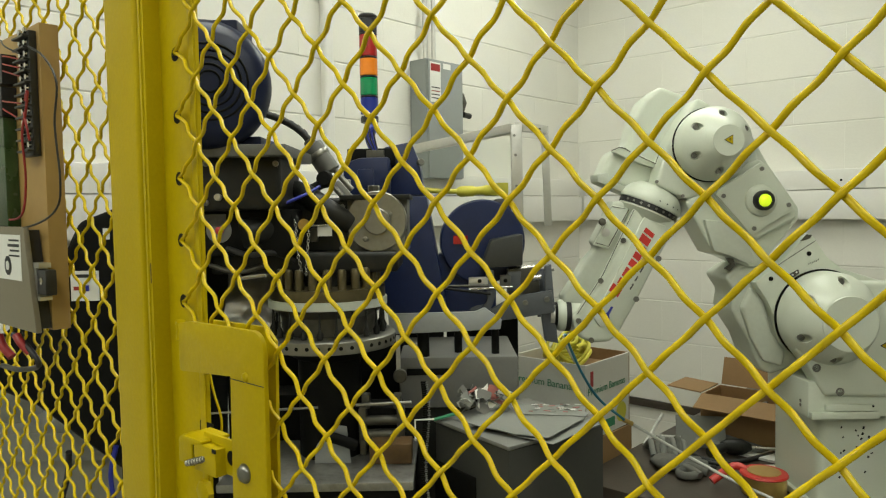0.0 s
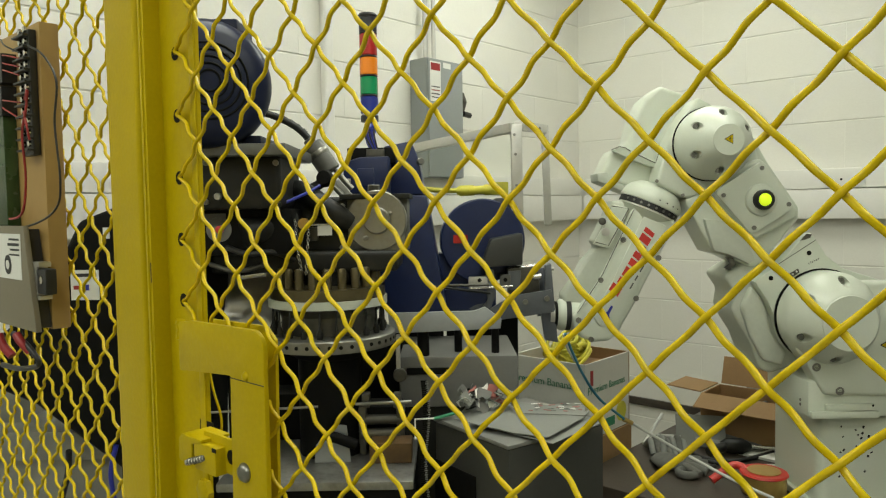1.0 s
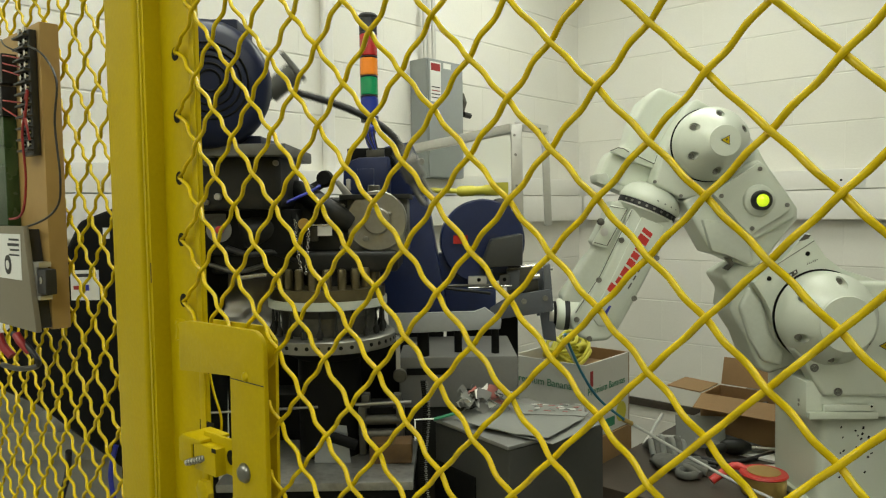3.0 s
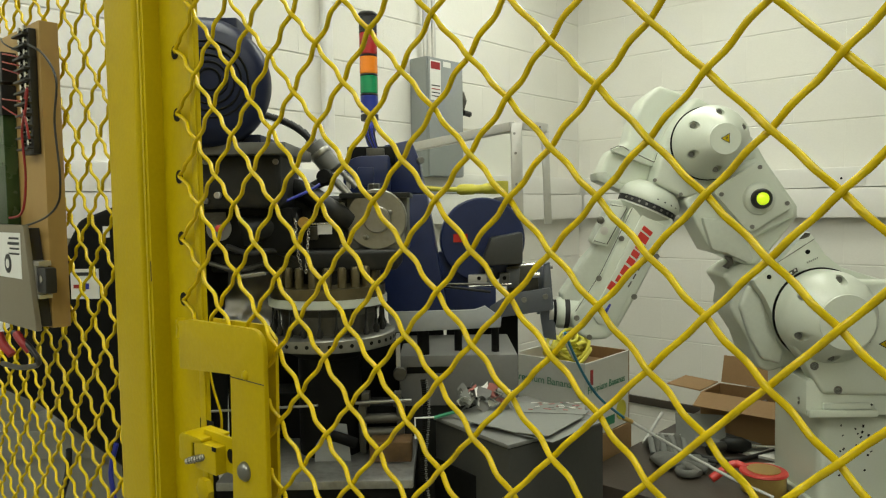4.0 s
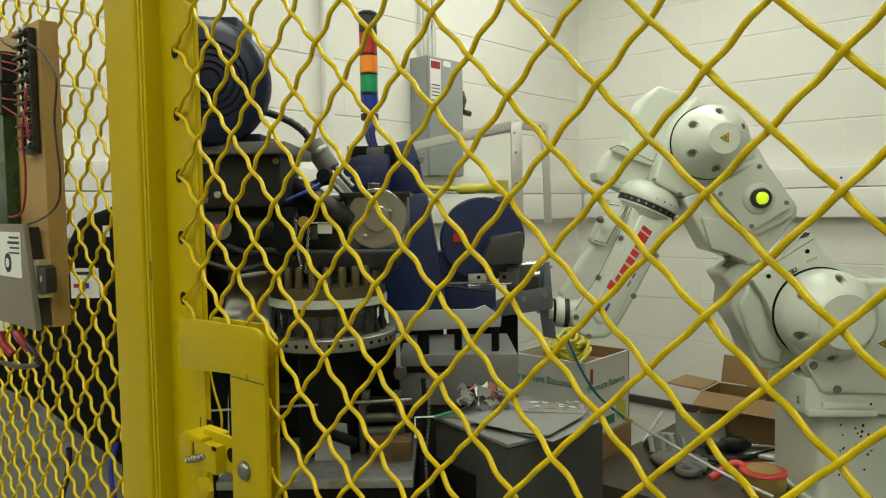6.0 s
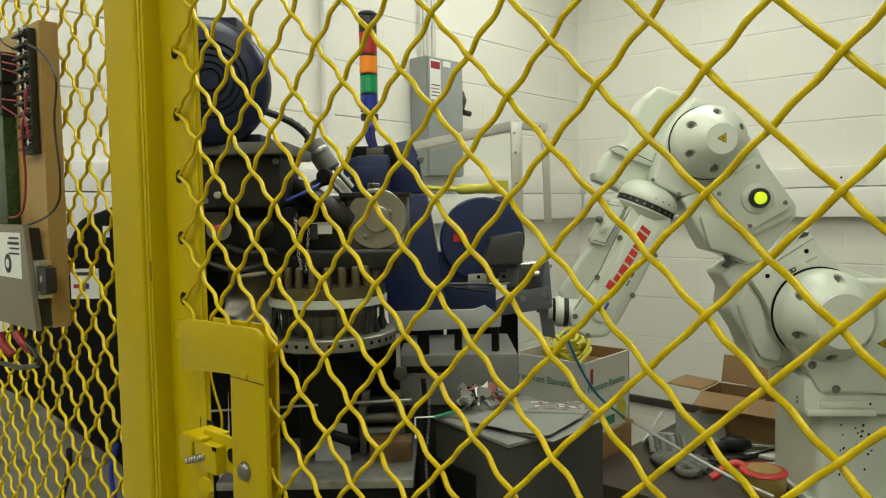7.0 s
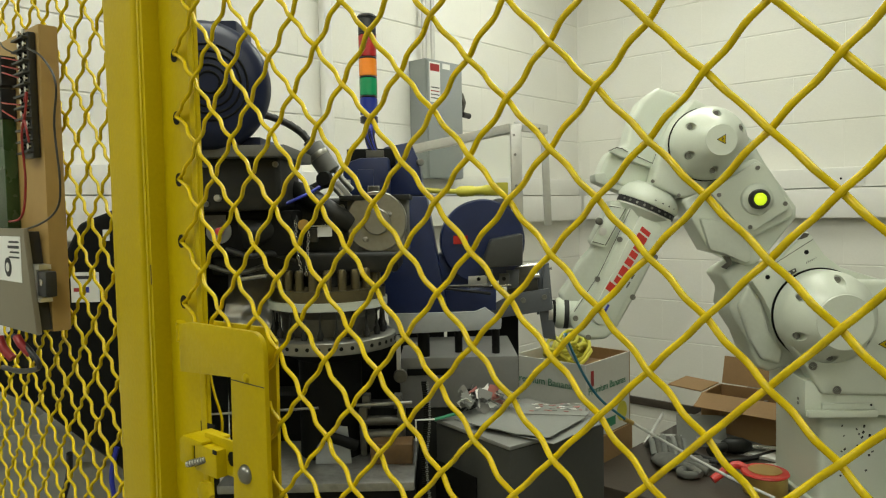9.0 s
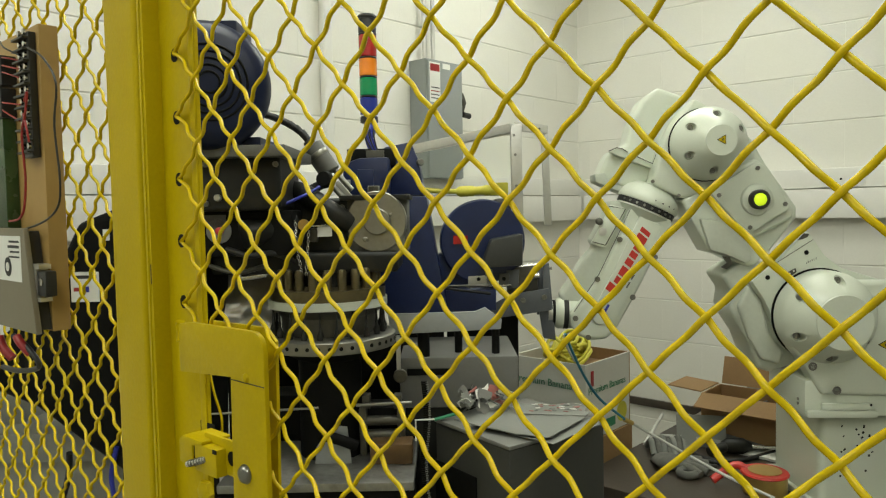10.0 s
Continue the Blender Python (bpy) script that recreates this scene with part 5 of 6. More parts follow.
for k in range(44):
    c = Vector((0.04 + 0.1 * random.random(), 1.545 + 0.07 * random.random(), CT + 0.012 + 0.034 * random.random()))
    bm = bmesh.new()
    bmesh.ops.create_grid(bm, x_segments=4, y_segments=3, size=0.5, matrix=Matrix.Translation(c) @ pose(0, 0, 0, random.uniform(-70, 70), random.uniform(-40, 40), random.uniform(0, 360)) @ Matrix.Diagonal((random.uniform(0.02, 0.04), random.uniform(0.014, 0.026), 1, 1)))
    for v in bm.verts:
        v.co += Vector((0.3, 0.2, 1)) * 0.009 * noise.noise(v.co * 70)
    bmesh.ops.solidify(bm, geom=bm.faces[:], thickness=0.0008)
    part("fold", bm, (LABEL, GREYTOP, PAPER, FADED, GREYTOP, PAPER, LABEL, DARK)[k % 8], wrap)

# flexible energy chain beside the cabinet
chain = thing("cable_chain", (-0.047, 1.520, 0.986), "hanging black ribbed cable chain with pale edges", "cable chain")
for k in range(58):
    c = Vector((-0.043, 1.440, 1.256)) + Vector((0.004 * math.sin(k * 0.12), 0, -0.0044 * k))
    part("chain_segment", box(c, (0.012, 0.01, 0.0036)), DARKER, chain)
    part("tooth", box(c + Vector((0.006, -0.0055, 0)), (0.004 + 0.002 * (k % 2), 0.002, 0.0016)), PAPER, chain, "pale chain tooth")
part("bracket_wire", tube([(-0.061, 1.430, 1.140), (-0.061, 1.430, 1.182), (-0.023, 1.430, 1.183)], 0.002, 6), LABEL, chain)

# ---- aluminium guard frame ----
gf = thing("guard_frame", (0.206, 2.100, 1.549), "aluminium profile guard frame with clear sheets", "guard frame")


def bar(a, b, w, parent, name="profile"):
    a, b = Vector(a), Vector(b)
    d = b - a
    q = d.to_track_quat("Z", "Y").to_matrix().to_4x4()
    bm = box((0, 0, 0), (w, w, d.length))
    bmesh.ops.transform(bm, matrix=Matrix.Translation((a + b) / 2) @ q, verts=bm.verts)
    return part(name, bm, ALU, parent, bevel=0.002)


bar((-0.084, 2.350, 1.795), (0.201, 2.050, 1.822), 0.026, gf)
bar((0.209, 2.050, 1.831), (0.212, 2.050, 1.547), 0.03, gf)
bar((0.218, 2.060, 1.829), (0.328, 2.350, 1.849), 0.026, gf)
bar((0.332, 2.360, 1.861), (0.342, 2.360, 1.541), 0.022, gf)
for q in ((0.202, 2.030, 1.801), (0.205, 2.030, 1.747), (0.207, 2.030, 1.661), (0.209, 2.030, 1.574), (0.242, 2.100, 1.832), (0.295, 2.200, 1.835)):
    part("frame_screw", lathe([(0.004, 0), (0.004, 0.003)], q, (0, -1, 0), 8), BOLT, gf)
pane = part("clear_sheet", prism([(v[0], v[2]) for v in ((-0.062, 2.200, 1.772), (0.211, 2.200, 1.818), (0.213, 2.200, 1.547), (-0.040, 2.200, 1.551))], 2.2, 2.204), POLY, gf, "clear guard sheet")
pane.visible_shadow = False

# ---- yellow cord and connector on the wall ----
cord = thing("power_cord", (0.081, 2.200, 1.651), "yellow power cord with moulded connector behind the guard", "power cord")
part("lead", tube(smooth_path([(-0.089, 2.200, 1.666), (-0.021, 2.200, 1.656), (0.050, 2.200, 1.653)], 6), 0.008, 8), YELLOWCORD, cord, sharp=75)
part("connector", lathe([(0.01, 0), (0.016, 0.01), (0.016, 0.05), (0.013, 0.055), (0.013, 0.08), (0.016, 0.085), (0.016, 0.12)], (0.044, 2.200, 1.652), (1, 0, 0.03), 16), YELLOWCORD, cord)
part("receptacle", span((0.145, 2.190, 1.677), (0.199, 2.230, 1.639)), YELLOWCORD, cord, bevel=0.003)

# ---- disconnect switch box on the wall ----
sw = thing("disconnect_switch", (WALL_X, 1.9, 1.8), "grey steel disconnect switch box with conduit on the block wall", "switch box", "", WORLD)
ya, za = 2.129, 2.192
yb, zb = 2.342, 1.725
part("enclosure", span((WALL_X + 0.001, ya, zb), (WALL_X + 0.094, yb, za + 0.01)), SWITCHBOX, sw, bevel=0.004)
part("cover_door", span((WALL_X + 0.095, ya + 0.003, zb + 0.004), (WALL_X + 0.102, yb - 0.003, za + 0.004)), SWITCHBOX, sw, bevel=0.002)
yl, zl = 2.141, 2.188
yl2, zl2 = 2.203, 2.03
part("caution_label", span((WALL_X + 0.1022, yl, zl2), (WALL_X + 0.103, yl2, zl)), LABEL, sw, "white and red caution label")
part("label_mark", span((WALL_X + 0.1032, yl + 0.004, zl - 0.035), (WALL_X + 0.1038, yl2 - 0.004, zl - 0.006)), RED, sw, "dark red printed square")
for k in range(4):
    part("label_bar", span((WALL_X + 0.1032, yl + 0.006, zl2 + 0.014 + 0.014 * k), (WALL_X + 0.1038, yl2 - 0.006, zl2 + 0.018 + 0.014 * k)), RED if k == 2 else INK, sw)
yl, zl = 2.219, 2.19
part("paper_tag", span((WALL_X + 0.1022, yl, zl - 0.022), (WALL_X + 0.103, yl + 0.045, zl)), LABEL, sw)
part("lever_plate", prism([(WALL_X + 0.06 + u, zb + 0.27 + v) for u, v in ((-0.02, 0.0), (0.03, 0.01), (0.045, 0.05), (0.03, 0.09), (-0.01, 0.11))], yb + 0.001, yb + 0.02), DULL, sw, "grey switch lever plate", bevel=0.002)
part("lever_handle", cyl((WALL_X + 0.09, yb + 0.012, zb + 0.272), (WALL_X + 0.09, yb + 0.055, zb + 0.268), 0.012, n=12), BLACK, sw, "black switch handle")
yc, zc = 2.192, 2.339
part("conduit", cyl((WALL_X + 0.03, yc, za), (WALL_X + 0.03, yc, TOP), 0.011, n=14), ALU, sw, "galvanised conduit")
part("conduit", cyl((WALL_X + 0.03, yc + 0.05, za), (WALL_X + 0.03, yc + 0.05, TOP), 0.009, n=14), ALU, sw, "galvanised conduit")
yc, zc = 1.689, 2.055
pipe = thing("wall_pipe", (WALL_X, yc, 1.2), "cream painted pipe cover running up the block wall", "pipe", "", WORLD)
part("pipe_cover", span((WALL_X + 0.001, yc - 0.02, 1.0), (WALL_X + 0.035, yc + 0.022, TOP)), RACEWAY, pipe, bevel=0.012, seg=3)


def outlet(x, z):
    o = thing("wall_outlet", (x, WALL_Y - 0.055, z), "cream raceway cover plate with a small knockout", "outlet", "", WORLD)
    part("cover_plate", span((x - 0.09, WALL_Y - 0.0535, z - 0.038), (x + 0.075, WALL_Y - 0.0505, z + 0.038)), RACEWAY, o, bevel=0.001)
    part("knockout", lathe([(0.005, 0), (0.005, 0.0008)], (x - 0.012, WALL_Y - 0.0537, z - 0.005), (0, -1, 0), 10), DARKER, o)


outlet(-0.80, 1.70)

# ---- boxes and tools on and by the table ----


def lettering(text, size, material, parent, m, name="lettering", label=""):
    cu = bpy.data.curves.new(name, "FONT")
    cu.body, cu.size, cu.extrude = text, size, 0.0004
    tmp = bpy.data.objects.new("tmp", cu)
    scene.collection.objects.link(tmp)
    me = bpy.data.meshes.new_from_object(tmp.evaluated_get(bpy.context.evaluated_depsgraph_get()))
    bpy.data.objects.remove(tmp)
    bm = bmesh.new()
    bm.from_mesh(me)
    bmesh.ops.transform(bm, matrix=m, verts=bm.verts)
    return part(name, bm, material, parent, label)


def carton(name, c, size, rz, z, label, outer, flaps, frame_=CELL):
    """An open carton of thin walls with its flaps; local axes at its base centre."""
    w, d, h = size
    t = thing(name, (0, 0, 0), label, "cardboard box", "", frame_ @ pose(c[0], c[1], z, 0, 0, rz))
    th = 0.006
    part("bottom", span((-w / 2, -d / 2, 0.001), (w / 2, d / 2, th)), outer, t)
    part("side", span((-w / 2, -d / 2, th), (w / 2, -d / 2 + th, h)), outer, t, bevel=0.001, seg=1)
    part("side", span((-w / 2, d / 2 - th, th), (w / 2, d / 2, h)), CARD_IN, t, bevel=0.001, seg=1)
    part("side", span((-w / 2, -d / 2 + th, th), (-w / 2 + th, d / 2 - th, h)), outer, t, bevel=0.001, seg=1)
    part("side", span((w / 2 - th, -d / 2 + th, th), (w / 2, d / 2 - th, h)), outer, t, bevel=0.001, seg=1)
    for side, length, ang in flaps:
        bm = box((0, length / 2, 0), ((w if side in "fb" else d) - 0.012, length, 0.005))
        m = {"f": pose(0, -d / 2, h, 0, 0, 180), "b": pose(0, d / 2, h, 0, 0, 0), "l": pose(-w / 2, 0, h, 0, 0, 90), "r": pose(w / 2, 0, h, 0, 0, -90)}[side]
        bmesh.ops.transform(bm, matrix=m @ pose(0, 0.002, 0.003, ang), verts=bm.verts)
        part("flap", bm, outer, t, "", 0.001, 1)
    return t


FC = Vector((0.444, 2.280, 1.098))
FW, FD, FH = 0.29, 0.29, 0.25
fz = FC.z - FH
fm = CELL @ Matrix.Translation((FC.x, FC.y, 0)) @ pose(0, 0, 0, 0, 0, -YAW) @ Matrix.Translation((-FW / 2, FD / 2, 0))
lower = carton("lower_carton", (0, 0), (FW + 0.01, FD + 0.01, fz - 0.002), 0, 0.001, "tall brown carton standing on the floor beside the table", CARD, (), fm)
carton_a = carton("fruit_carton", (0, 0), (FW, FD, FH), 0, fz, "white printed fruit carton full of coiled yellow cord", WHITECARD, (), fm)
lettering("Premium Bananas", 0.034, GREENINK, carton_a, pose(-FW / 2 + 0.012, -FD / 2 - 0.0015, 0.165, 90), "print", "green printed words")
lettering("Premium Bananas", 0.034, GREENINK, carton_a, Matrix.Translation((FW / 2 + 0.0015, -FD / 2 + 0.012, 0.15)) @ pose(0, 0, 0, 90, 0, 90), "print", "green printed words")
part("printed_fruit", cyl((FW / 2 + 0.0005, 0.085, 0.055), (FW / 2 + 0.0015, 0.085, 0.055), 0.034, n=20), YELLOWCORD, carton_a, "yellow printed fruit shape")
part("red_print", span((FW / 2 + 0.0004, -0.115, 0.175), (FW / 2 + 0.0014, -0.098, 0.225)), RED, carton_a, "small red print")
part("green_print", span((FW / 2 + 0.0004, -0.02, 0.02), (FW / 2 + 0.0014, 0.04, 0.05)), GREENINK, carton_a, "green print panel")
coil = thing("extension_cord", (0, 0, 0.25), "coiled yellow extension cord heaped in the carton", "cord", "", fm @ pose(0, 0, fz))
for k in range(14):
    r0 = random.uniform(0.05, 0.1)
    c = Vector((random.uniform(-0.04, 0.04), random.uniform(-0.04, 0.04), 0.235 + 0.004 * k))
    tl = pose(0, 0, 0, random.uniform(-34, 34), random.uniform(-34, 34), random.uniform(0, 360))
    loop = [c + (tl @ Vector((r0 * math.cos(a), 0.75 * r0 * math.sin(a), 0.008 * math.sin(3 * a)))) for a in [2 * math.pi * i / 20 for i in range(20)]]
    part("loop", tube(loop, 0.0065, 6), YELLOWCORD, coil, sharp=75)
part("cord_bed", box((0, 0, 0.11), (FW - 0.02, FD - 0.02, 0.2)), CARD_IN, coil, "packing under the cord")

BOX_W, BOX_D, BOX_H = 0.36, 0.172, 0.155
cardbox = carton("cardboard_box", (-1.039 + BOX_W / 2, 2.481 + BOX_D / 2), (BOX_W, BOX_D, BOX_H), 0, 0.782, "open brown cardboard box with folded-out flaps", CARD, (("f", 0.085, -24), ("l", 0.125, 3), ("b", 0.1, 74), ("r", 0.1, 10)), WORLD)
for k in range(8):
    part("packing", box((random.uniform(-0.1, 0.12), random.uniform(-0.05, 0.05), 0.085 + 0.006 * k), (0.05, 0.03, 0.012), pose(0, 0, 0, random.uniform(-40, 40), random.uniform(-40, 40), random.uniform(0, 180))), (LABEL, DULL)[k % 2], cardbox, "crumpled packing")
part("packing_bed", box((0, 0, 0.05), (0.34, 0.155, 0.085)), CARD_IN, cardbox)


def table_point(pair, z=0.0):
    return Vector((pair[0], pair[1], TABLE_Z + z))


glove = thing("work_glove", table_point((-0.955, 2.114)), "grey cloth work glove lying on the table", "glove", "", WORLD)
g0 = table_point((-0.968, 2.122))
for k in range(5):
    a = math.radians(-20 + 22 * k)
    part("finger", tube(smooth_path([g0 + Vector((0.02 * math.cos(a), 0.02 * math.sin(a), 0.018)), g0 + Vector((0.06 * math.cos(a), 0.06 * math.sin(a), 0.022)), g0 + Vector((0.1 * math.cos(a), 0.1 * math.sin(a), 0.014))], 4), 0.012, 8), GLOVE, glove, sharp=75)
bm = bmesh.new()
bmesh.ops.create_icosphere(bm, subdivisions=3, radius=1, matrix=Matrix.Translation(g0 + Vector((-0.02, 0, 0.02))) @ Matrix.Diagonal((0.06, 0.045, 0.022, 1)))
for v in bm.verts:
    v.co += v.normal * 0.006 * noise.noise(v.co * 30)
part("palm", bm, GLOVE, glove)
drill = thing("air_tool", table_point((-0.905, 2.393)), "dark hand-held air tool lying on the table", "tool", "", WORLD)
d0 = table_point((-0.916, 2.348), 0.03)
d1 = table_point((-0.833, 2.395), 0.03)
dd = (d1 - d0)
part("tool_body", lathe([(0.012, 0), (0.024, 0.02), (0.026, dd.length * 0.7), (0.018, dd.length * 0.85), (0.01, dd.length)], d0, dd, 20), DARK, drill)
part("tool_grip", tube([d0 + dd * 0.25, d0 + dd * 0.2 + Vector((-0.03, -0.07, -0.01))], 0.016, 10), BLACK, drill)
part("tool_bit", cyl(d1, d1 + dd.normalized() * 0.09, 0.006, n=10), CHROME, drill)
pliers = thing("pliers", table_point((-0.969, 2.186)), "worn steel pliers lying on the table", "pliers", "", WORLD)
p0, p1 = table_point((-1.056, 2.128), 0.01), table_point((-0.872, 2.214), 0.01)
part("jaw", tube([p0, p0 * 0.6 + p1 * 0.4, p0 * 0.45 + p1 * 0.55 + Vector((0, 0.01, 0))], 0.008, 8), DULL, pliers, sharp=75)
part("handle", tube(smooth_path([p0 * 0.6 + p1 * 0.4, p0 * 0.3 + p1 * 0.7 + Vector((0.0, 0.03, 0)), p1 + Vector((0, 0.015, 0))], 5), 0.007, 8), DARK, pliers, sharp=75)
part("handle", tube(smooth_path([p0 * 0.6 + p1 * 0.4, p0 * 0.3 + p1 * 0.7 - Vector((0.0, 0.03, 0)), p1 - Vector((0, 0.015, 0))], 5), 0.007, 8), DARK, pliers, sharp=75)
rag = thing("striped_rag", table_point((-1.055, 2.247)), "blue and white striped rag bunched on the table", "rag", "", WORLD)
r0 = table_point((-1.055, 2.247), 0.02)
for k in range(7):
    o = Vector((0.014 * (k - 3), 0.01 * (k - 3), 0))
    part("stripe", tube(smooth_path([r0 + o + Vector((-0.03, 0.03, -0.01)), r0 + o + Vector((0, 0, 0.02 + 0.006 * (k % 3))), r0 + o + Vector((0.03, -0.04, -0.012))], 4), 0.011, 6), (PAPER, GLOVE)[k % 2], rag, sharp=75)
tape = thing("tape_dispenser", table_point((-0.722, 2.148)), "red plastic tape dispenser with a yellow roll", "tape dispenser", "", WORLD)
t0 = table_point((-0.696, 2.103))
part("tape_roll", lathe([(0.02, 0.004), (0.06, 0.004), (0.06, 0.055), (0.02, 0.055)], t0, (0, 0, 1), 36), BRASS, tape, "roll of yellow tape")
part("red_cheek", lathe([(0.062, 0.055), (0.065, 0.058), (0.062, 0.063), (0.034, 0.064)], t0, (0, 0, 1), 36), REDPL, tape)
part("tape_face", lathe([(0.045, 0.0645), (0.045, 0.066)], t0, (0, 0, 1), 28), BRASS, tape)
part("red_grip", tube(smooth_path([t0 + Vector((-0.045, 0.0, 0.055)), t0 + Vector((-0.085, 0.0, 0.06)), t0 + Vector((-0.13, -0.05, 0.02))], 5), 0.012, 10), REDPL, tape, sharp=75)
ring = thing("rubber_ring", table_point((-0.912, 2.082)), "grey rubber ring lying on the table", "ring", "", WORLD)
rg = table_point((-0.912, 2.082), 0.014)
part("torus", tube([rg + Vector((0.024 * math.cos(a), 0.024 * math.sin(a), 0)) for a in [2 * math.pi * i / 24 for i in range(25)]], 0.012, 10), GLOVE, ring, sharp=75)
stick = thing("steel_rod", table_point((-1.160, 2.337)), "thin pale rods leaning among the clutter", "rod", "", WORLD)
for (u, v, w_) in (((-1.147, 2.269), (-1.191, 2.499), 0.05), ((-1.151, 2.385), (-1.051, 2.348), 0.03)):
    part("rod", cyl(table_point(u, 0.006), table_point(v, w_), 0.006, n=8), CLEARHOSE, stick)
lead = thing("black_cable", table_point((-0.950, 2.271)), "black cable curled on the table", "cable", "", WORLD)
part("cable", tube(smooth_path([table_point((-1.105, 2.228), 0.008), table_point((-1.053, 2.330), 0.008), table_point((-0.943, 2.255), 0.008), table_point((-0.847, 2.287), 0.008), table_point((-0.780, 2.452), 0.008)], 6), 0.007, 8), RUBBER, lead, sharp=75)
box_papers = thing("paper_stack", table_point((-1.044, 2.472)), "white papers leaning behind the carton on the table", "paper", "", WORLD)
q0 = table_point((-1.000, 2.390), 0.05)
part("leaf", box(table_point((-0.87, 2.425), 0.006), (0.36, 0.1, 0.008), pose(0, 0, 0, 0, 0, -3)), LABEL, box_papers, "white folded sheet under the box")
part("leaf", box(q0, (0.16, 0.002, 0.11), pose(0, 0, 0, -30, 0, 30)), PAPER, box_papers)
part("leaf", box(q0 + Vector((0.1, 0.06, -0.03)), (0.26, 0.12, 0.004), pose(0, 0, 0, 4, 6, 20)), PAPER, box_papers)
bs = thing("bench_backboard", (0, WALL_Y - 0.012, TABLE_Z), "dark brown backboard between table and wall", "backboard", "", WORLD)
part("board", span((-1.9, WALL_Y - 0.018, TABLE_Z - 0.2), (0.9, WALL_Y - 0.001, (-1.600, 0.618)[1])), TABLETOP, bs, bevel=0.002)

# ---- air hose from the wrist to the table ----
hose = thing("air_hose", (0.468, 1.850, 1.048), "teal air hose joined by a brass fitting to pale tube", "air hose")
part("teal_hose", tube(smooth_path([(0.284, 1.700, 1.302), (0.303, 1.720, 1.257), (0.340, 1.760, 1.185), (0.387, 1.800, 1.117), (0.459, 1.840, 1.053)], 6), 0.0034, 8), BLUEHOSE, hose, sharp=75)
part("fitting", cyl((0.456, 1.840, 1.054), (0.480, 1.850, 1.0405), 0.006, n=12), BRASS, hose, "brass hose fitting")
part("pale_tube", tube(smooth_path([(0.482, 1.850, 1.039), (0.585, 1.900, 0.969), (0.675, 1.900, 0.916), (0.749, 1.860, 0.881), (0.825, 1.800, 0.856)], 6), 0.004, 8), CLEARHOSE, hose, "pale clear tube", sharp=75)
part("white_tube", tube(smooth_path([(0.285, 1.720, 1.298), (0.294, 1.730, 1.266), (0.316, 1.750, 1.226)], 5), 0.004, 8), CLEARHOSE, hose, sharp=75)

# ---- swinging transfer arm: two grippers and the hose between them ----
SWING_D = 1.75


def transfer_head(name, label):
    t = thing(name, (0, 0, 0), label, "gripper", "transfer grippers", Matrix.Identity(4))
    part("block", lathe([(0.021, -0.042), (0.025, -0.04), (0.026, 0.034), (0.022, 0.038)], (0, 0, 0), (1, 0, 0), 20), GREY_CAST, t, "grey cylindrical gripper body")
    part("collar", lathe([(0.012, -0.056), (0.014, -0.054), (0.014, -0.042)], (0, 0, 0), (1, 0, 0), 16), DULL, t)
    return t


right_head = transfer_head("transfer_gripper", "grey transfer gripper with bright jaws swinging on a black hose")
part("bright_band", lathe([(0.0262, -0.02), (0.0268, -0.019), (0.0268, -0.008), (0.0262, -0.007)], (0, 0, 0), (1, 0, 0), 20), STEEL, right_head)
for s_ in (-1, 1):
    part("jaw", tube([(0.036, 0, 0.012 * s_), (0.07, 0, 0.014 * s_), (0.1, 0, 0.014 * s_ + 0.004)], 0.007, 10), STEEL, right_head, "bright steel jaw", sharp=75)
left_head = transfer_head("transfer_gripper", "grey transfer gripper trailing on the black hose behind the motor")
part("end_plate", box((0.044, 0, 0.012), (0.012, 0.05, 0.075)), GREY_CAST, left_head, bevel=0.003)

SWING = [(0.0, -0.286, 1.723, 56, -0.591, 1.879, -60), (0.1, -0.256, 1.733, 60, -0.546, 1.925, -58), (0.2, -0.204, 1.755, 56, -0.494, 1.970, -55),
         (0.3, -0.147, 1.745, 64, -0.444, 1.980, -55), (0.4, -0.106, 1.717, 64, -0.390, 1.932, -45), (0.5, -0.047, 1.672, 60, -0.366, 1.882, -25),
         (0.6, -0.028, 1.615, 52, -0.354, 1.844, 0), (0.7, -0.025, 1.574, 54, -0.354, 1.792, 16), (0.8, -0.026, 1.564, 54, -0.363, 1.752, 32),
         (0.9, -0.051, 1.621, 46, -0.410, 1.713, 30), (1.0, -0.100, 1.684, 40, -0.448, 1.703, 10), (1.1, -0.157, 1.721, 30, -0.495, 1.709, 0),
         (1.2, -0.195, 1.722, 38, -0.528, 1.731, -10), (1.3, -0.237, 1.719, 44, -0.565, 1.772, -25), (1.4, -0.269, 1.720, 48, -0.582, 1.832, -45),
         (1.5, -0.284, 1.722, 55, -0.590, 1.874, -58)]
SEGMENTS = 12
hose_run = thing("swing_hose", (0, 0, 0), "thick black hose joining the two transfer grippers", "hose", "", CELL)
links = []
for k in range(SEGMENTS):
    bm = bmesh.new()
    tube([(-0.024, 0, 0), (-0.018, 0, 0), (0.018, 0, 0), (0.024, 0, 0)], 0.0085, 12, bm)
    links.append(part("hose_segment", bm, RUBBER, hose_run, sharp=75))


def head_pose(x, z, ang, depth=SWING_D):
    return CELL @ Matrix.Translation((x, depth, z)) @ pose(0, 0, 0, 0, ang, 0)


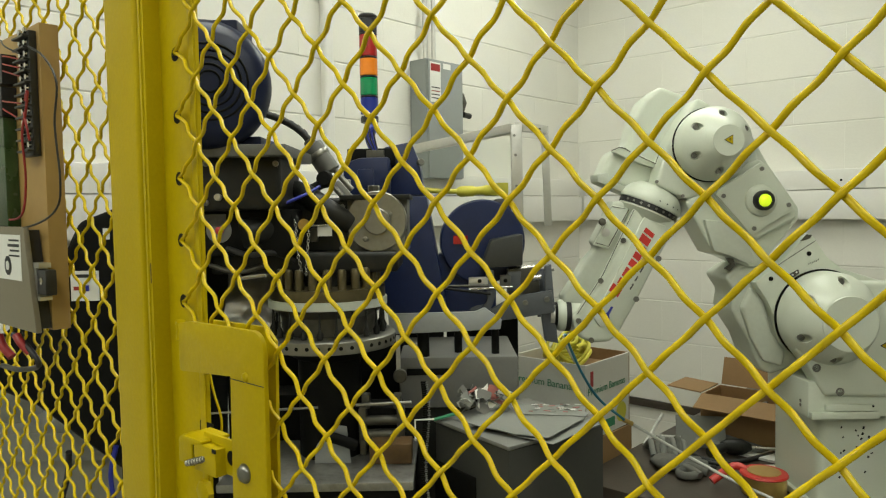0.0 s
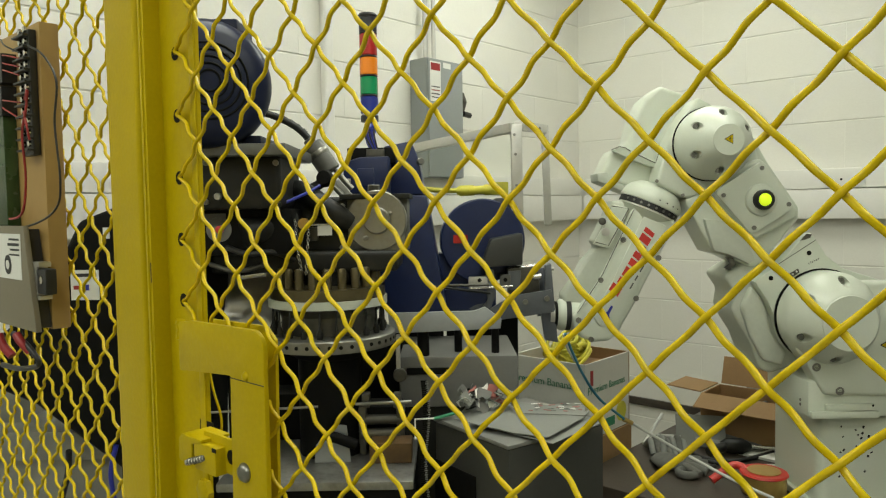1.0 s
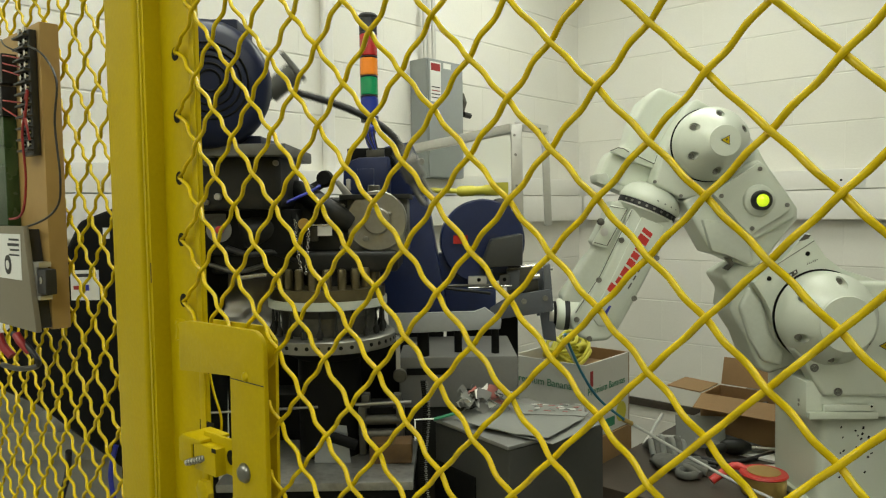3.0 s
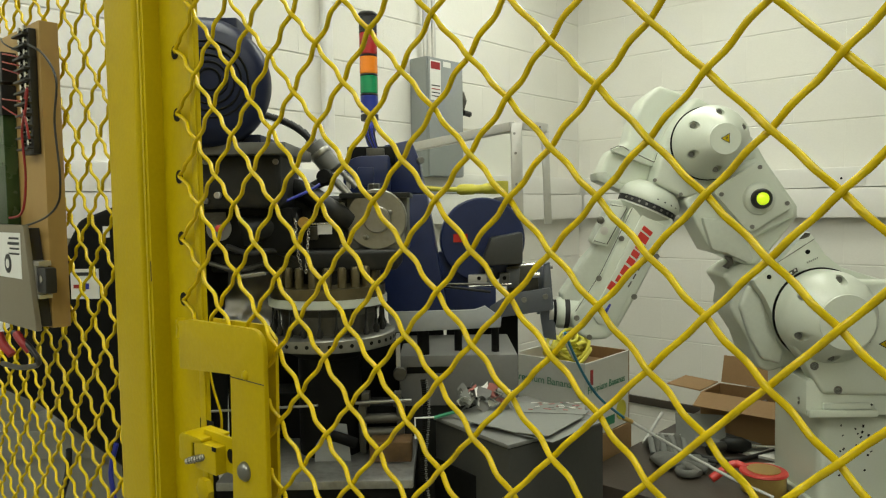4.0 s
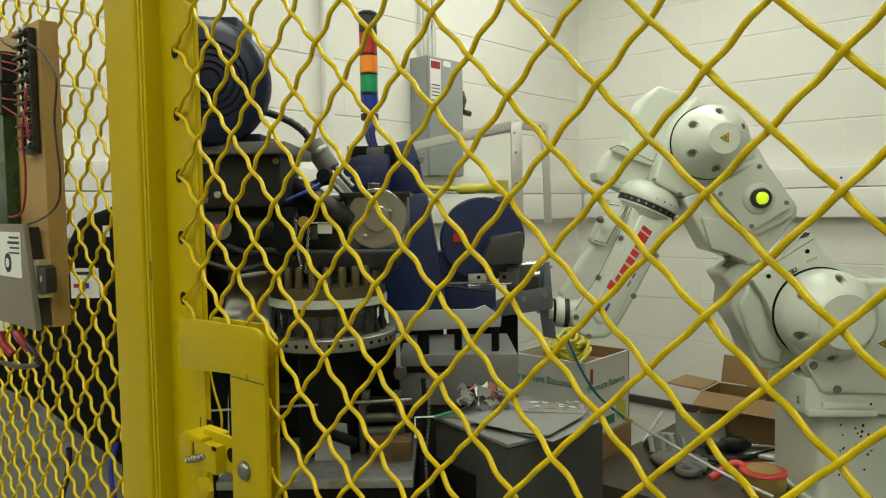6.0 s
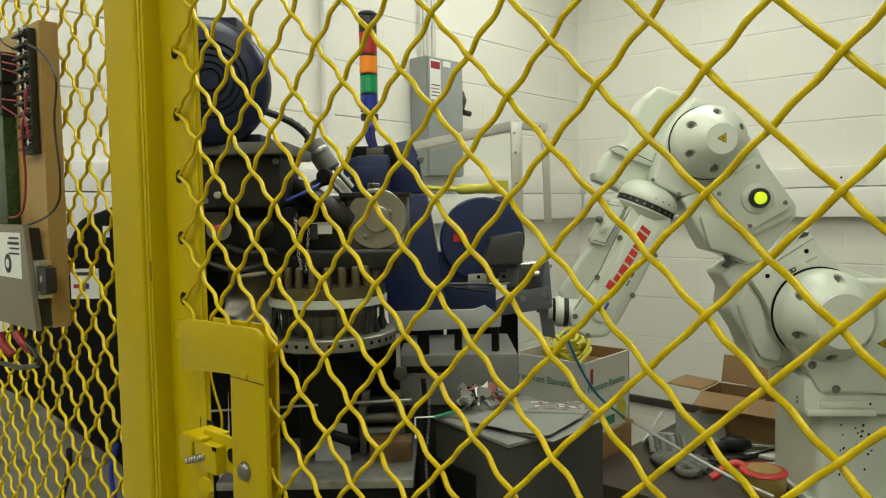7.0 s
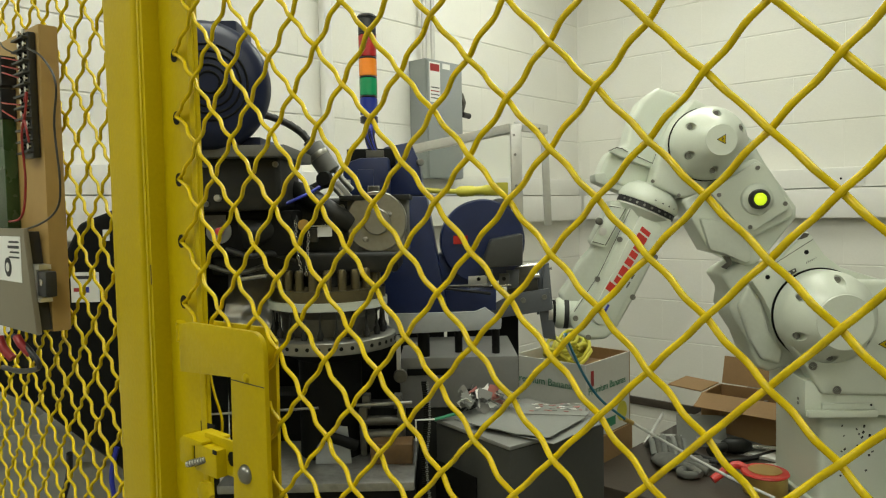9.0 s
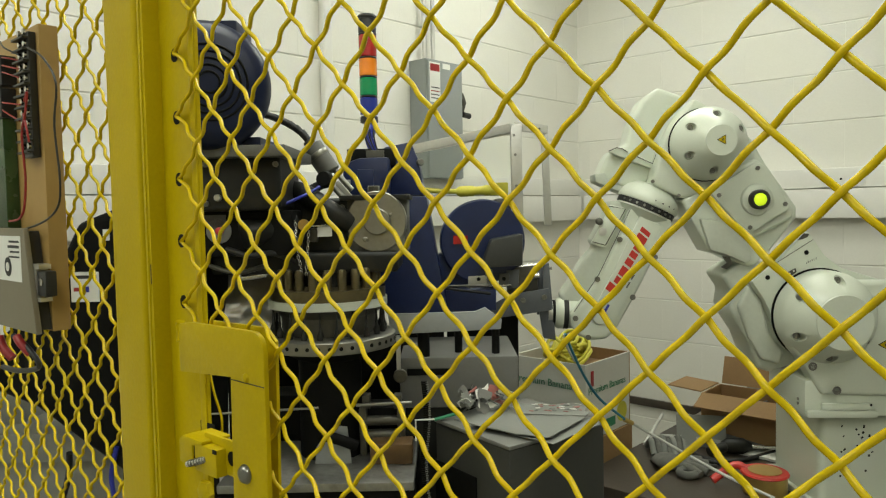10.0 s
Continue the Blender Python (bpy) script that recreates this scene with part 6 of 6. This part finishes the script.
def hose_points(row):
    _, rx, rz, ra, lx, lz, la = row
    r, l_ = Vector((rx, SWING_D, rz)), Vector((lx, SWING_D, lz))
    dr = Vector((math.cos(math.radians(ra)), 0, -math.sin(math.radians(ra))))
    p3, p0 = r - dr * 0.05, l_ + (r - l_).normalized() * 0.05
    gap = (p3 - p0).length
    p1, p2 = p0 + (p3 - p0) * 0.4 + Vector((0, 0, 0.03)), p3 - dr * min(0.055, gap * 0.3) + Vector((0, 0, 0.012))
    out = []
    for k in range(SEGMENTS):
        t = (k + 0.5) / SEGMENTS
        a = (1 - t) ** 3 * p0 + 3 * (1 - t) ** 2 * t * p1 + 3 * (1 - t) * t * t * p2 + t ** 3 * p3
        d = 3 * (1 - t) ** 2 * (p1 - p0) + 6 * (1 - t) * t * (p2 - p1) + 3 * t * t * (p3 - p2)
        out.append(Matrix.Translation(a) @ pose(0, 0, 0, 0, math.degrees(math.atan2(-d.z, d.x)), 0))
    return out


# ---- painted concrete blocks ----
def block_mesh(w, d, h):
    bm = box((0, 0, 0), (w, d, h))
    level = [e for e in bm.edges if abs(e.verts[0].co.z - e.verts[1].co.z) < 1e-5]
    bmesh.ops.bevel(bm, geom=level, offset=0.0022, segments=1, affect="EDGES")
    me = bpy.data.meshes.new("block")
    bm.to_mesh(me)
    bm.free()
    me.materials.append(BLOCK)
    return me


BW, BH = 2 * COURSE, COURSE - 0.004
along_x, along_y = block_mesh(BW - 0.0005, 0.02, BH), block_mesh(0.02, BW - 0.0005, BH)
phase = -0.813, 1.835
for row in range(-9, 6):
    zc = JOINT + (row + 0.5) * COURSE
    if zc + BH / 2 > TOP:
        continue
    off = (row % 2) * COURSE
    for k in range(-5, 5):
        x = phase[0] + off + (k + 0.5) * BW - COURSE
        if WALL_X - 0.1 < x < 2.0:
            ob = new("block", along_x)
            ob.parent = wall_side
            ob.location = (x, WALL_Y + 0.01, zc)
    for k in range(-6, 9):
        y = WALL_Y + off - (k + 0.5) * BW
        ob = new("block", along_y)
        ob.parent = wall_back
        ob.location = (WALL_X - 0.01, y, zc)



def motions():
    turn = lambda a: pose(0, 0, 0, 0, 0, a)
    walk(turret, [(0, turn(0)), (1.6, turn(0)), (2.4, turn(-1.5)), (5.6, turn(-1.5)), (6.7, turn(-3.0)), (10, turn(-3.0))])
    rows = [(0.0, SWING[0])] + [(2.55 + r[0], r) for r in SWING] + [(7.0 + r[0], r) for r in SWING] + [(10.0, SWING[0])]
    walk(right_head, [(t, head_pose(r[1], r[2], r[3])) for t, r in rows])
    walk(left_head, [(t, head_pose(r[4], r[5], r[6])) for t, r in rows])
    for k, ob in enumerate(links):
        walk(ob, [(t, hose_points(r)[k]) for t, r in rows])


motions()
